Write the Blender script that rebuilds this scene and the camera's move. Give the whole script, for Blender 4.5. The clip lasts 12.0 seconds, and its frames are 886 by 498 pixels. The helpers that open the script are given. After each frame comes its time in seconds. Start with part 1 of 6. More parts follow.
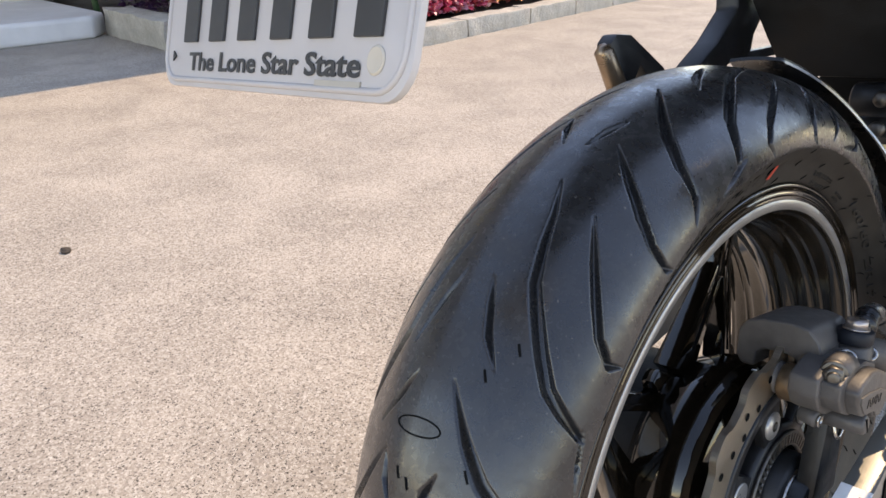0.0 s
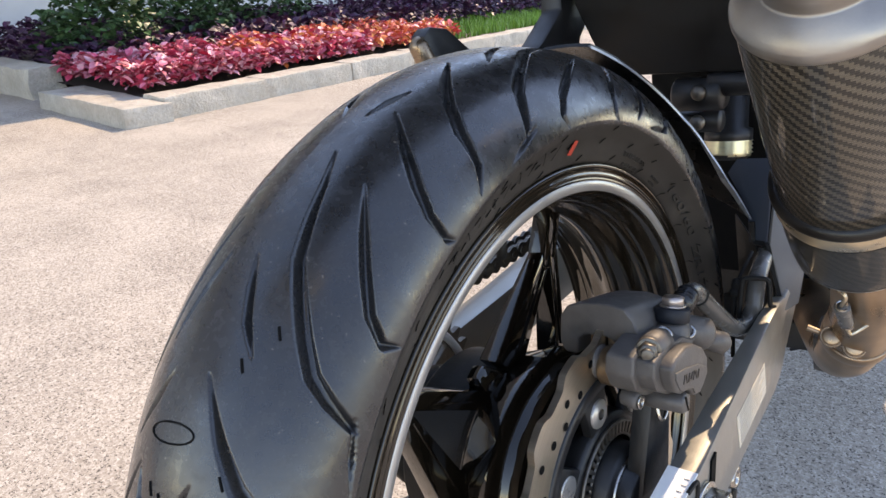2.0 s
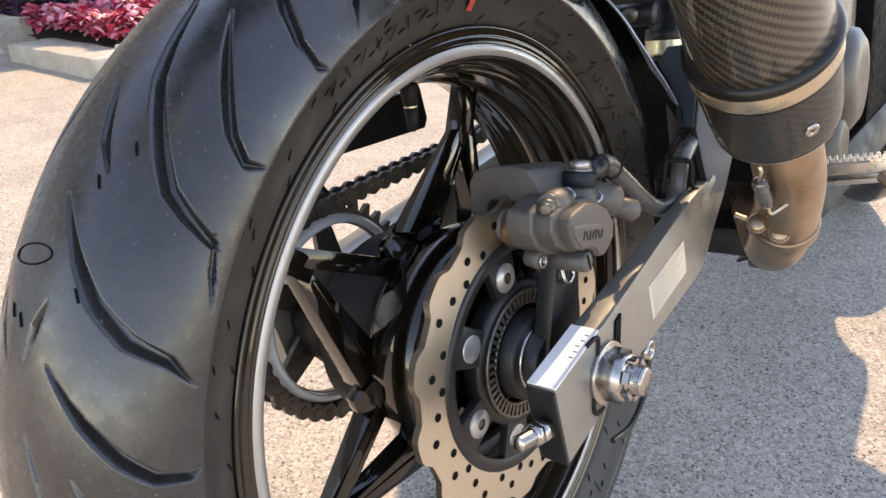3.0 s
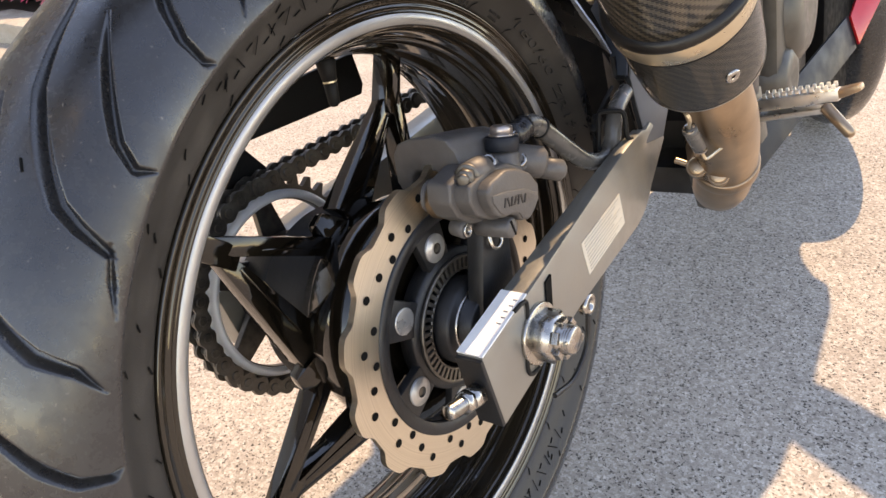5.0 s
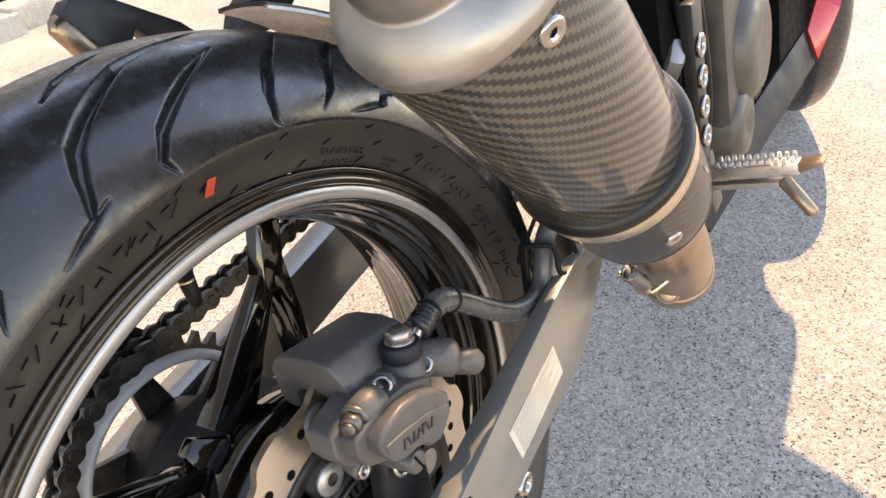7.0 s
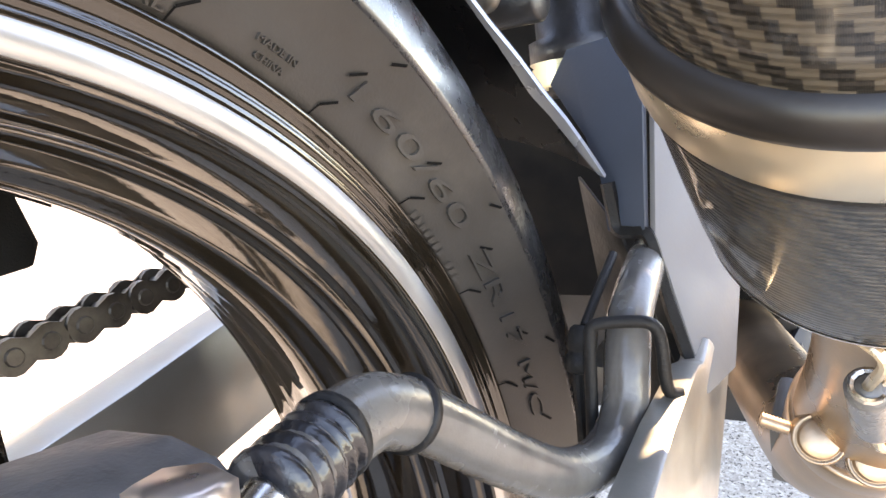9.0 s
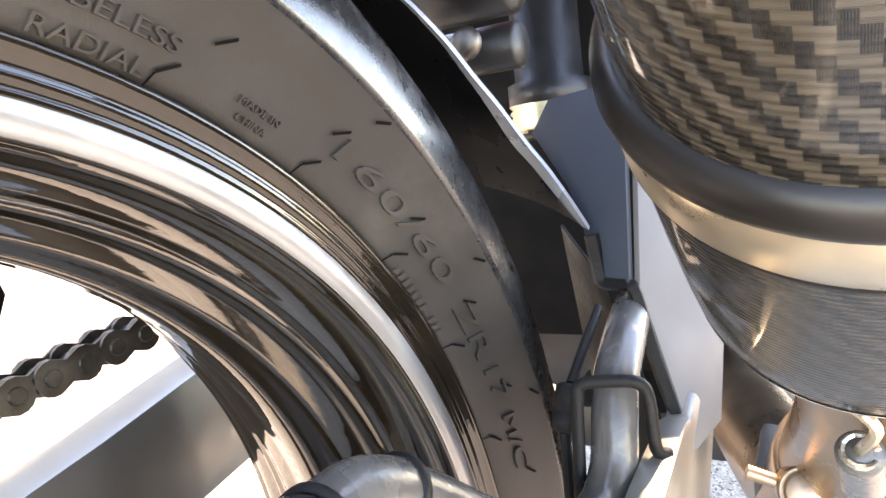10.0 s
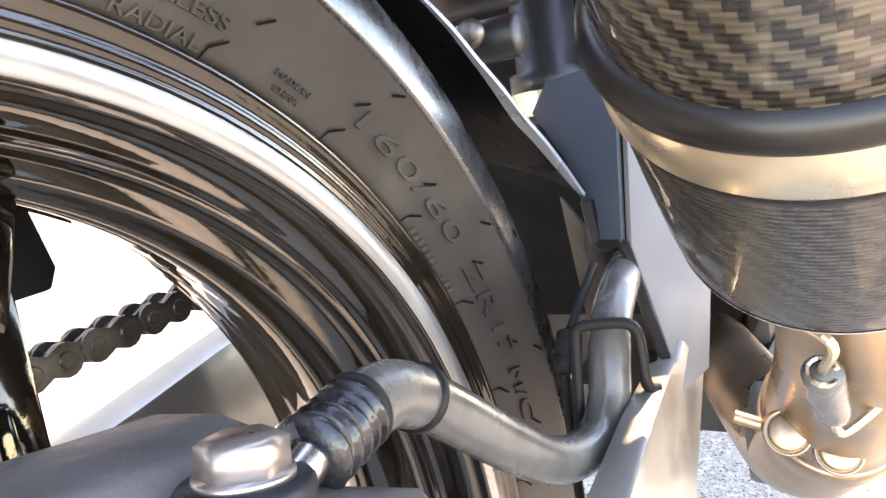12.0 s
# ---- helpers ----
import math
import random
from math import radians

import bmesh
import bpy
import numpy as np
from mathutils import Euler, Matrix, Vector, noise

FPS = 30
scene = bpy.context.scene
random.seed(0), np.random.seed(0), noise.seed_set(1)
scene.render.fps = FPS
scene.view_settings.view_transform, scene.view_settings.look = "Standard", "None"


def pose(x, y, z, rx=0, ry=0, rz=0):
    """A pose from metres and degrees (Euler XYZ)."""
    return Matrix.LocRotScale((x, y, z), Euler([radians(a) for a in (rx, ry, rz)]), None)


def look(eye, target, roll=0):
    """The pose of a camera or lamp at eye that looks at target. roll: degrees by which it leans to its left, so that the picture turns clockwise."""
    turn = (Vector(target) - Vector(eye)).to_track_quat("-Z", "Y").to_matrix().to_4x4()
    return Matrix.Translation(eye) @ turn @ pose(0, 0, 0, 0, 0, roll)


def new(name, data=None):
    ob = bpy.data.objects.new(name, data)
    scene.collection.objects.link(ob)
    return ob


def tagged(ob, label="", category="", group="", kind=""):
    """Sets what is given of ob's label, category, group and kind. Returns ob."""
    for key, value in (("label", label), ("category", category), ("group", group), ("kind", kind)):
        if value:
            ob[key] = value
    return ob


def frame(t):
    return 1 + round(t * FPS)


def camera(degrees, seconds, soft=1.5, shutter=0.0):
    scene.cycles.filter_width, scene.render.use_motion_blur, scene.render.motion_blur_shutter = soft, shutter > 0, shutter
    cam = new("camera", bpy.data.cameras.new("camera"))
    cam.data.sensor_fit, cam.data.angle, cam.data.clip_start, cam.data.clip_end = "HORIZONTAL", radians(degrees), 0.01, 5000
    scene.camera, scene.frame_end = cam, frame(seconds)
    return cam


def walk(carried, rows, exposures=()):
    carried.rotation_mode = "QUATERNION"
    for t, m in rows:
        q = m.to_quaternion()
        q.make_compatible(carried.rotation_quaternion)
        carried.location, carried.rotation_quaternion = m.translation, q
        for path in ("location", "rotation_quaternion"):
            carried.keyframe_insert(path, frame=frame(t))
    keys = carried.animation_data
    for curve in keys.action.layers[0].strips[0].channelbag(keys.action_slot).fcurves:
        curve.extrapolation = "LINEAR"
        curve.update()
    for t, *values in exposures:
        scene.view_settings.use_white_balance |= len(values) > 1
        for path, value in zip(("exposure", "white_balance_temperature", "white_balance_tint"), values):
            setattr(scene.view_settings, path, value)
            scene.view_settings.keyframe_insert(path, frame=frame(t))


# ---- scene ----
cam = camera(63.64, 12.0, soft=1.5)
PATH = [
    (0, (0.2173, -0.4585, 0.7197), (-0.1169, -0.1526, 0.5082), -1.33),
    (0.2, (0.2076, -0.4542, 0.6904), (-0.1282, -0.1420, 0.4909), -1.31),
    (0.5, (0.2016, -0.4449, 0.6594), (-0.1304, -0.1214, 0.4720), -1.01),
    (0.8, (0.2174, -0.4288, 0.6609), (-0.1005, -0.0880, 0.4797), -0.10),
    (1, (0.2241, -0.4209, 0.6649), (-0.0863, -0.0750, 0.4804), -0.52),
    (1.5, (0.2396, -0.4079, 0.6714), (-0.0581, -0.0505, 0.4880), -0.92),
    (2, (0.2549, -0.3979, 0.6704), (-0.0395, -0.0376, 0.4873), -1.21),
    (2.3, (0.2703, -0.3988, 0.6597), (-0.0228, -0.0392, 0.4732), -1.54),
    (2.5, (0.2834, -0.3992, 0.6465), (-0.0080, -0.0405, 0.4555), -1.65),
    (2.7, (0.2981, -0.3960, 0.6277), (0.0096, -0.0380, 0.4312), -1.49),
    (3, (0.3145, -0.3812, 0.6057), (0.0307, -0.0250, 0.3994), -1.55),
    (3.2, (0.3230, -0.3748, 0.5974), (0.0420, -0.0202, 0.3846), -1.64),
    (3.5, (0.3305, -0.3680, 0.5927), (0.0544, -0.0150, 0.3711), -1.89),
    (3.7, (0.3308, -0.3631, 0.5929), (0.0591, -0.0094, 0.3671), -2.09),
    (5.3, (0.3499, -0.3490, 0.6266), (0.0787, -0.0112, 0.3769), -6.51),
    (5.5, (0.3398, -0.3623, 0.6274), (0.0694, -0.0283, 0.3718), -6.91),
    (5.8, (0.3380, -0.3545, 0.6443), (0.0659, -0.0239, 0.3861), -7.87),
    (6, (0.3391, -0.3444, 0.6622), (0.0662, -0.0157, 0.4026), -8.58),
    (6.3, (0.3374, -0.3360, 0.6955), (0.0696, -0.0075, 0.4302), -9.76),
    (6.5, (0.3297, -0.3092, 0.7167), (0.0682, 0.0199, 0.4460), -10.35),
    (6.6, (0.3212, -0.2768, 0.7250), (0.0649, 0.0528, 0.4500), -10.57),
    (6.7, (0.3192, -0.2495, 0.7296), (0.0672, 0.0791, 0.4493), -10.65),
    (8.3, (0.1867, -0.0340, 0.5205), (-0.0743, 0.3479, 0.3306), -1.93),
    (8.5, (0.1811, -0.0230, 0.5159), (-0.0851, 0.3621, 0.3402), -3.13),
    (8.7, (0.1775, -0.0126, 0.5142), (-0.0875, 0.3774, 0.3480), -3.71),
    (9, (0.1744, -0.0019, 0.5156), (-0.0822, 0.3973, 0.3580), -4.05),
    (9.3, (0.1704, -0.0008, 0.5194), (-0.0803, 0.4044, 0.3678), -3.87),
    (9.5, (0.1683, -0.0013, 0.5216), (-0.0795, 0.4069, 0.3734), -3.61),
    (10, (0.1687, 0.0030, 0.5241), (-0.0747, 0.4162, 0.3826), -3.51),
    (10.5, (0.1685, 0.0004, 0.5255), (-0.0723, 0.4173, 0.3907), -3.42),
    (11, (0.1687, -0.0031, 0.5252), (-0.0714, 0.4155, 0.3945), -3.61),
    (11.3, (0.1758, -0.0145, 0.5234), (-0.0665, 0.4029, 0.3930), -3.76),
    (11.5, (0.1804, -0.0217, 0.5215), (-0.0638, 0.3945, 0.3905), -3.96),
    (11.7, (0.1822, -0.0247, 0.5195), (-0.0635, 0.3901, 0.3867), -4.22),
    (12, (0.1824, -0.0251, 0.5164), (-0.0654, 0.3871, 0.3796), -4.68),
]
EXPOSURE = [(0.0, 0.45, 9200, 18), (1.0, 0.63, 8800, 18), (2.5, 0.71, 8900, 18), (3.5, 0.90, 10600, 21), (5.4, 0.88, 10600, 21), (6.7, 1.0, 10600, 21), (8.3, 2.08, 10000, 20), (9.5, 2.7, 9900, 20), (12.0, 2.68, 9900, 20)]
walk(cam, [(t, look(eye, target, roll)) for t, eye, target, roll in PATH], EXPOSURE)

# ---- sky and sun ----
SUN_WAY = Vector((-0.10, 0.78, 1.0)).normalized()
world = bpy.data.worlds.new("sky")
scene.world = world
world.use_nodes = True
wn = world.node_tree.nodes
sky = wn.new("ShaderNodeTexSky")
sky.sky_type, sky.sun_disc = "NISHITA", False
sky.sun_elevation = math.asin(SUN_WAY.z)
sky.sun_rotation = math.atan2(SUN_WAY.x, SUN_WAY.y)
sky.air_density, sky.dust_density, sky.ozone_density = 1.0, 0.1, 2.5
sky.altitude = 1500
wn["Background"].inputs["Strength"].default_value = 0.40
world.node_tree.links.new(sky.outputs["Color"], wn["Background"].inputs["Color"])
sun = new("sun", bpy.data.lights.new("sun", "SUN"))
sun.data.energy, sun.data.angle, sun.data.color = 3.1, radians(0.53), (1.0, 0.90, 0.75)
sun.matrix_world = look(SUN_WAY * 20, (0, 0, 0))

# ---- materials ----
class Nodes:
    """Short forms for building a node material."""

    def __init__(self, name):
        self.mat = bpy.data.materials.new(name)
        self.mat.use_nodes = True
        self.tree = self.mat.node_tree
        self.bsdf = self.tree.nodes["Principled BSDF"]

    def node(self, kind, **values):
        n = self.tree.nodes.new(kind)
        for key, value in values.items():
            n.inputs[key].default_value = value
        return n

    def link(self, a, b):
        self.tree.links.new(a, b)

    def coords(self, which="Object"):
        return self.node("ShaderNodeTexCoord").outputs[which]

    def noise(self, scale, detail=4.0, rough=0.55, vector=None):
        n = self.node("ShaderNodeTexNoise", Scale=scale, Detail=detail, Roughness=rough)
        self.link(vector or self.coords(), n.inputs["Vector"])
        return n.outputs["Fac"]

    def ramp(self, fac, *stops):
        n = self.node("ShaderNodeValToRGB")
        e = n.color_ramp.elements
        while len(e) < len(stops):
            e.new(0.5)
        for el, (at, colour) in zip(e, stops):
            el.position = at
            el.color = (*colour, 1) if len(colour) == 3 else colour
        self.link(fac, n.inputs["Fac"])
        return n.outputs["Color"]

    def grey(self, fac, a, b, lo=0.35, hi=0.65):
        n = self.node("ShaderNodeMapRange")
        n.inputs["From Min"].default_value, n.inputs["From Max"].default_value = lo, hi
        n.inputs["To Min"].default_value, n.inputs["To Max"].default_value = a, b
        self.link(fac, n.inputs["Value"])
        return n.outputs["Result"]

    def mix(self, fac, a, b, how="MIX"):
        n = self.node("ShaderNodeMix")
        n.data_type, n.blend_type = "RGBA", how
        for value, socket in ((fac, n.inputs[0]), (a, n.inputs[6]), (b, n.inputs[7])):
            if isinstance(value, (int, float)):
                socket.default_value = value
            elif isinstance(value, tuple):
                socket.default_value = (*value, 1)
            else:
                self.link(value, socket)
        return n.outputs[2]

    def math(self, op, a, b=0.0):
        n = self.node("ShaderNodeMath")
        n.operation = op
        for value, socket in ((a, n.inputs[0]), (b, n.inputs[1])):
            if isinstance(value, (int, float)):
                socket.default_value = value
            else:
                self.link(value, socket)
        return n.outputs[0]

    def bump(self, height, strength, distance):
        n = self.node("ShaderNodeBump", Strength=strength, Distance=distance)
        self.link(height, n.inputs["Height"])
        old = self.bsdf.inputs["Normal"].links
        if old:
            self.link(old[0].from_socket, n.inputs["Normal"])
        self.link(n.outputs["Normal"], self.bsdf.inputs["Normal"])

    def set(self, **values):
        for key, value in values.items():
            socket = self.bsdf.inputs[key.replace("_", " ")]
            if isinstance(value, (int, float)):
                socket.default_value = value
            elif isinstance(value, tuple):
                socket.default_value = (*value, 1)
            else:
                self.link(value, socket)
        return self.mat


def worn(name, colour, rough, metal=0.0, vary=0.25, scale=60.0, bump=0.0, coat=0.0, fine=600.0, spec=0.5):
    """A surface with blotches and grain: base colour, roughness, metal."""
    m = Nodes(name)
    big, small = m.noise(scale), m.noise(fine, 2.0)
    dark = tuple(c * (1 - vary) for c in colour)
    light = tuple(min(1.0, c * (1 + vary)) for c in colour)
    m.set(Base_Color=m.ramp(big, (0.3, dark), (0.7, light)), Metallic=metal, Coat_Weight=coat, Coat_Roughness=0.05, Specular_IOR_Level=spec)
    m.set(Roughness=m.grey(big, rough * 0.8, min(1.0, rough * 1.25)))
    if bump:
        m.bump(small, bump, 0.0006)
    return m.mat


def tyre_rubber():
    """Shiny new tread rubber with dull scuffs and specks of dust."""
    m = Nodes("tyre_rubber")
    dust, grain, scuff, speck = m.noise(22.0, 6.0, 0.6), m.noise(1500.0, 2.0), m.noise(75.0, 5.0, 0.7), m.noise(330.0, 2.0)
    base = m.ramp(dust, (0.25, (0.014, 0.014, 0.015)), (0.55, (0.020, 0.020, 0.021)), (0.8, (0.040, 0.038, 0.036)))
    base = m.mix(m.grey(speck, 0.0, 0.7, 0.70, 0.76), base, (0.16, 0.14, 0.12))
    m.set(Base_Color=base, Specular_IOR_Level=0.4)
    m.set(Roughness=m.grey(scuff, 0.20, 0.44, 0.35, 0.7))
    m.set(Coat_Weight=m.grey(dust, 0.60, 0.22, 0.35, 0.7), Coat_IOR=1.7, Coat_Roughness=m.grey(scuff, 0.14, 0.34, 0.35, 0.7))
    m.bump(grain, 0.2, 0.0003)
    m.bump(scuff, 0.1, 0.0008)
    return m.mat


def sidewall_rubber():
    m = Nodes("sidewall_rubber")
    dust, grain = m.noise(30.0, 6.0, 0.65), m.noise(900.0, 3.0)
    m.set(Base_Color=m.ramp(dust, (0.25, (0.024, 0.0215, 0.019)), (0.55, (0.036, 0.032, 0.028)), (0.8, (0.065, 0.057, 0.048))))
    m.set(Roughness=m.grey(dust, 0.42, 0.62, 0.3, 0.75), Specular_IOR_Level=0.5)
    m.bump(grain, 0.25, 0.0004)
    return m.mat


def carbon_fibre(name="carbon_fibre", pale=1.0, rings=0.0):
    """Twill weave from the surface's own coordinates in metres, under clear lacquer; rings adds fine turned ridges."""
    m = Nodes(name)
    uv = m.node("ShaderNodeSeparateXYZ")
    m.link(m.coords("UV"), uv.inputs[0])
    tow = 1 / 0.0023
    u, v = m.math("MULTIPLY", uv.outputs[0], tow), m.math("MULTIPLY", uv.outputs[1], tow)
    step = m.math("ADD", m.math("FLOOR", u), m.math("FLOOR", v))
    over = m.math("LESS_THAN", m.math("MODULO", m.math("ADD", step, 4000.0), 4.0), 2.0)
    fu = m.math("SUBTRACT", m.math("FRACT", u), 0.5)
    fv = m.math("SUBTRACT", m.math("FRACT", v), 0.5)
    across = m.node("ShaderNodeMix")
    m.link(over, across.inputs[0])
    m.link(fu, across.inputs[2])
    m.link(fv, across.inputs[3])
    round_tow = m.math("SUBTRACT", 0.25, m.math("MULTIPLY", across.outputs[0], across.outputs[0]))
    threads = m.math("SINE", m.math("MULTIPLY", across.outputs[0], 44.0))
    base = m.mix(over, (0.006, 0.0054, 0.0046), (0.085 * pale, 0.071 * pale, 0.052 * pale))
    grain = m.mix(m.grey(threads, 0.0, 0.25, -1.0, 1.0), base, (0.085 * pale, 0.071 * pale, 0.052 * pale))
    m.set(Base_Color=grain, Metallic=0.35, Roughness=0.30 + 0.1 * rings, Coat_Weight=1.0 - 0.6 * rings, Coat_Roughness=0.06)
    m.bump(round_tow, 0.5, 0.0006)
    m.bump(threads, 0.22, 0.00015)
    if rings:
        ridge = m.math("SINE", m.math("MULTIPLY", uv.outputs[1], 3600.0))
        m.bump(ridge, rings, 0.0004)
    return m.mat


def gloss_black(name="gloss_black", brown_tone=1.0):
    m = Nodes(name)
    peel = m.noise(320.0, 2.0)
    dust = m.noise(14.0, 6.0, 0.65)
    # the brown holds dust and the warm ground reflection put into the colour
    m.set(Base_Color=m.ramp(dust, (0.3, (0.0085 * brown_tone, 0.0064 * brown_tone, 0.0046 * brown_tone)), (0.8, (0.034 * brown_tone, 0.0245 * brown_tone, 0.0155 * brown_tone))), Specular_Tint=(1.0, 0.97, 0.93))
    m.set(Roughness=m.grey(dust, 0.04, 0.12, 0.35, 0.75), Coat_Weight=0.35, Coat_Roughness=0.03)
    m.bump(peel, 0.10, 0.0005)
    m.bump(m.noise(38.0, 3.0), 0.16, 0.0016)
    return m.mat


def brushed_disc():
    """Steel with rings round the axle."""
    m = Nodes("brushed_steel")
    xyz = m.node("ShaderNodeSeparateXYZ")
    m.link(m.coords(), xyz.inputs[0])
    r2 = m.math("ADD", m.math("MULTIPLY", xyz.outputs[1], xyz.outputs[1]), m.math("MULTIPLY", xyz.outputs[2], xyz.outputs[2]))
    r = m.math("SQRT", r2)
    c = m.node("ShaderNodeCombineXYZ")
    m.link(r, c.inputs[0])
    rings = m.noise(900.0, 5.0, 0.7, c.outputs[0])
    m.set(Base_Color=m.ramp(rings, (0.3, (0.56, 0.49, 0.40)), (0.7, (0.80, 0.72, 0.60))), Metallic=1.0)
    m.set(Roughness=m.grey(rings, 0.26, 0.42, 0.3, 0.7))
    m.bump(rings, 0.35, 0.0002)
    return m.mat


def concrete():
    """Broom-worn concrete with exposed grit."""
    m = Nodes("concrete")
    pos = m.coords("Object")
    stain, patch = m.noise(0.55, 6.0, 0.6, pos), m.noise(3.1, 5.0, 0.6, pos)
    grit = m.node("ShaderNodeTexVoronoi", Scale=260.0)
    m.link(pos, grit.inputs["Vector"])
    fine = m.noise(420.0, 3.0, 0.6, pos)
    mid = m.noise(95.0, 4.0, 0.7, pos)
    base = m.ramp(stain, (0.3, (0.385, 0.335, 0.28)), (0.7, (0.535, 0.47, 0.40)))
    base = m.mix(m.grey(patch, 0.70, 0.0, 0.38, 0.60), base, (0.29, 0.25, 0.21))
    sep = m.node("ShaderNodeSeparateColor")
    m.link(grit.outputs["Color"], sep.inputs[0])
    pebble = m.ramp(sep.outputs[0], (0.0, (0.13, 0.115, 0.10)), (0.22, (0.33, 0.29, 0.245)), (0.55, (0.55, 0.50, 0.435)), (0.9, (0.82, 0.77, 0.69)))
    base = m.mix(m.grey(mid, 0.15, 0.5, 0.35, 0.65), base, pebble)
    base = m.mix(m.grey(fine, 0.0, 0.6, 0.48, 0.66), base, (0.19, 0.165, 0.14))
    warp = m.node("ShaderNodeTexNoise", Scale=260.0, Detail=3.0)
    m.link(pos, warp.inputs["Vector"])
    shift = m.node("ShaderNodeVectorMath")
    shift.operation = "MULTIPLY_ADD"
    m.link(warp.outputs["Color"], shift.inputs[0])
    shift.inputs[1].default_value = (0.010, 0.010, 0.010)
    m.link(pos, shift.inputs[2])
    stones = m.node("ShaderNodeTexVoronoi", Scale=225.0)
    m.link(shift.outputs[0], stones.inputs["Vector"])
    which = m.node("ShaderNodeSeparateColor")
    m.link(stones.outputs["Color"], which.inputs[0])
    inside = m.math("LESS_THAN", stones.outputs["Distance"], 0.36)
    pit = m.math("MULTIPLY", inside, m.math("LESS_THAN", which.outputs[1], 0.42))
    chip = m.math("MULTIPLY", inside, m.math("GREATER_THAN", which.outputs[1], 0.92))
    base = m.mix(m.math("MULTIPLY", pit, m.grey(patch, 1.0, 0.75, 0.38, 0.62)), base, (0.045, 0.040, 0.036))
    base = m.mix(m.math("MULTIPLY", chip, 0.6), base, (0.78, 0.72, 0.64))
    m.set(Base_Color=base, Roughness=0.9, Specular_IOR_Level=0.25)
    m.bump(pit, 0.6, -0.002)
    m.bump(grit.outputs["Distance"], 0.3, 0.0012)
    m.bump(mid, 0.4, 0.002)
    return m.mat


def kerb_stone():
    m = Nodes("kerb_stone")
    a, b = m.noise(9.0, 6.0, 0.65), m.noise(70.0, 5.0, 0.6)
    info = m.node("ShaderNodeObjectInfo")
    base = m.ramp(a, (0.3, (0.36, 0.33, 0.285)), (0.7, (0.62, 0.58, 0.51)))
    base = m.mix(m.grey(b, 0.0, 0.45, 0.4, 0.7), base, (0.22, 0.205, 0.18))
    base = m.mix(m.grey(info.outputs["Random"], 0.0, 0.35, 0.0, 1.0), base, (0.5, 0.43, 0.34))
    m.set(Base_Color=base, Roughness=0.92)
    m.bump(a, 0.9, 0.03)
    m.bump(b, 0.7, 0.006)
    return m.mat


def leaf(name, *colours, gloss=0.45):
    m = Nodes(name)
    geo = m.node("ShaderNodeNewGeometry")
    n = len(colours)
    col = m.ramp(geo.outputs["Random Per Island"], *[((k + 0.5) / n, c) for k, c in enumerate(colours)])
    return m.set(Base_Color=col, Roughness=gloss)


RUBBER = tyre_rubber()
SIDEWALL = sidewall_rubber()
GLOSS = gloss_black("gloss_black", 0.75)
# same black with less brown; the spokes' darker look is in the colour
GLOSS_DARK = gloss_black("dark_gloss_black", 0.25)
CARBON = carbon_fibre("carbon_fibre", 1.25, 0.25)
CARBON_RINGS = carbon_fibre("ridged_carbon_fibre", 0.42, 1.0)
HUGGER = worn("glossy_black_plastic", (0.004, 0.004, 0.0045), 0.26, 0.0, 0.3, 30.0, 0.05, 0.0, 900.0, 0.45)
DISC = brushed_disc()
CONCRETE = concrete()
KERB = kerb_stone()
TAPE = worn("silver_rim_tape", (0.43, 0.418, 0.40), 0.34, 0.65, 0.06, 40.0)
CALIPER = worn("grey_cast_paint", (0.105, 0.096, 0.090), 0.5, 0.25, 0.2, 80.0, 0.35)
SWING = worn("champagne_silver_paint", (0.29, 0.278, 0.25), 0.36, 0.6, 0.05, 50.0, 0.10, 0.2)
BARE = worn("bare_aluminium", (0.83, 0.82, 0.80), 0.45, 0.0, 0.05, 60.0, 0.1)
STEEL = worn("zinc_steel", (0.42, 0.40, 0.375), 0.25, 1.0, 0.2, 120.0)
BRIGHT = worn("bright_aluminium", (0.72, 0.70, 0.66), 0.34, 1.0, 0.1, 90.0)
BRONZE = worn("heat_tinted_pipe", (0.345, 0.245, 0.166), 0.33, 0.85, 0.30, 26.0, 0.1)
GOLD_BAND = worn("champagne_band", (0.62, 0.52, 0.38), 0.3, 0.9, 0.06, 60.0)
CAP = worn("satin_end_cap", (0.34, 0.31, 0.28), 0.38, 0.8, 0.12, 40.0, 0.1)
RUBBER_BAND = worn("satin_black_rubber", (0.0085, 0.0068, 0.0056), 0.34, 0.0, 0.3, 25.0, 0.03, 0.0, 900.0, 0.4)
PLASTIC = worn("black_plastic", (0.008, 0.0078, 0.0077), 0.55, 0.0, 0.35, 30.0, 0.5, 0.0, 900.0, 0.25)
BLACK_METAL = worn("satin_black_metal", (0.018, 0.018, 0.019), 0.4, 0.2, 0.3, 50.0, 0.3)
HOSE = worn("hose_rubber", (0.088, 0.083, 0.077), 0.24, 0.0, 0.25, 70.0, 0.2)
SLEEVE = worn("glossy_ribbed_sleeve", (0.012, 0.012, 0.014), 0.26, 0.0, 0.5, 160.0, 0.3, 0.1)
CHAIN = worn("chain_steel", (0.15, 0.135, 0.118), 0.42, 0.85, 0.3, 140.0)
ENGINE = worn("engine_grey_paint", (0.095, 0.086, 0.073), 0.42, 0.45, 0.15, 60.0, 0.2)
RED = worn("red_paint", (0.55, 0.012, 0.02), 0.2, 0.0, 0.1, 30.0, 0.0, 0.8)
NAVY = worn("dark_fairing_plastic", (0.012, 0.014, 0.019), 0.45, 0.0, 0.15, 40.0, 0.15, 0.0, 600.0, 0.3)
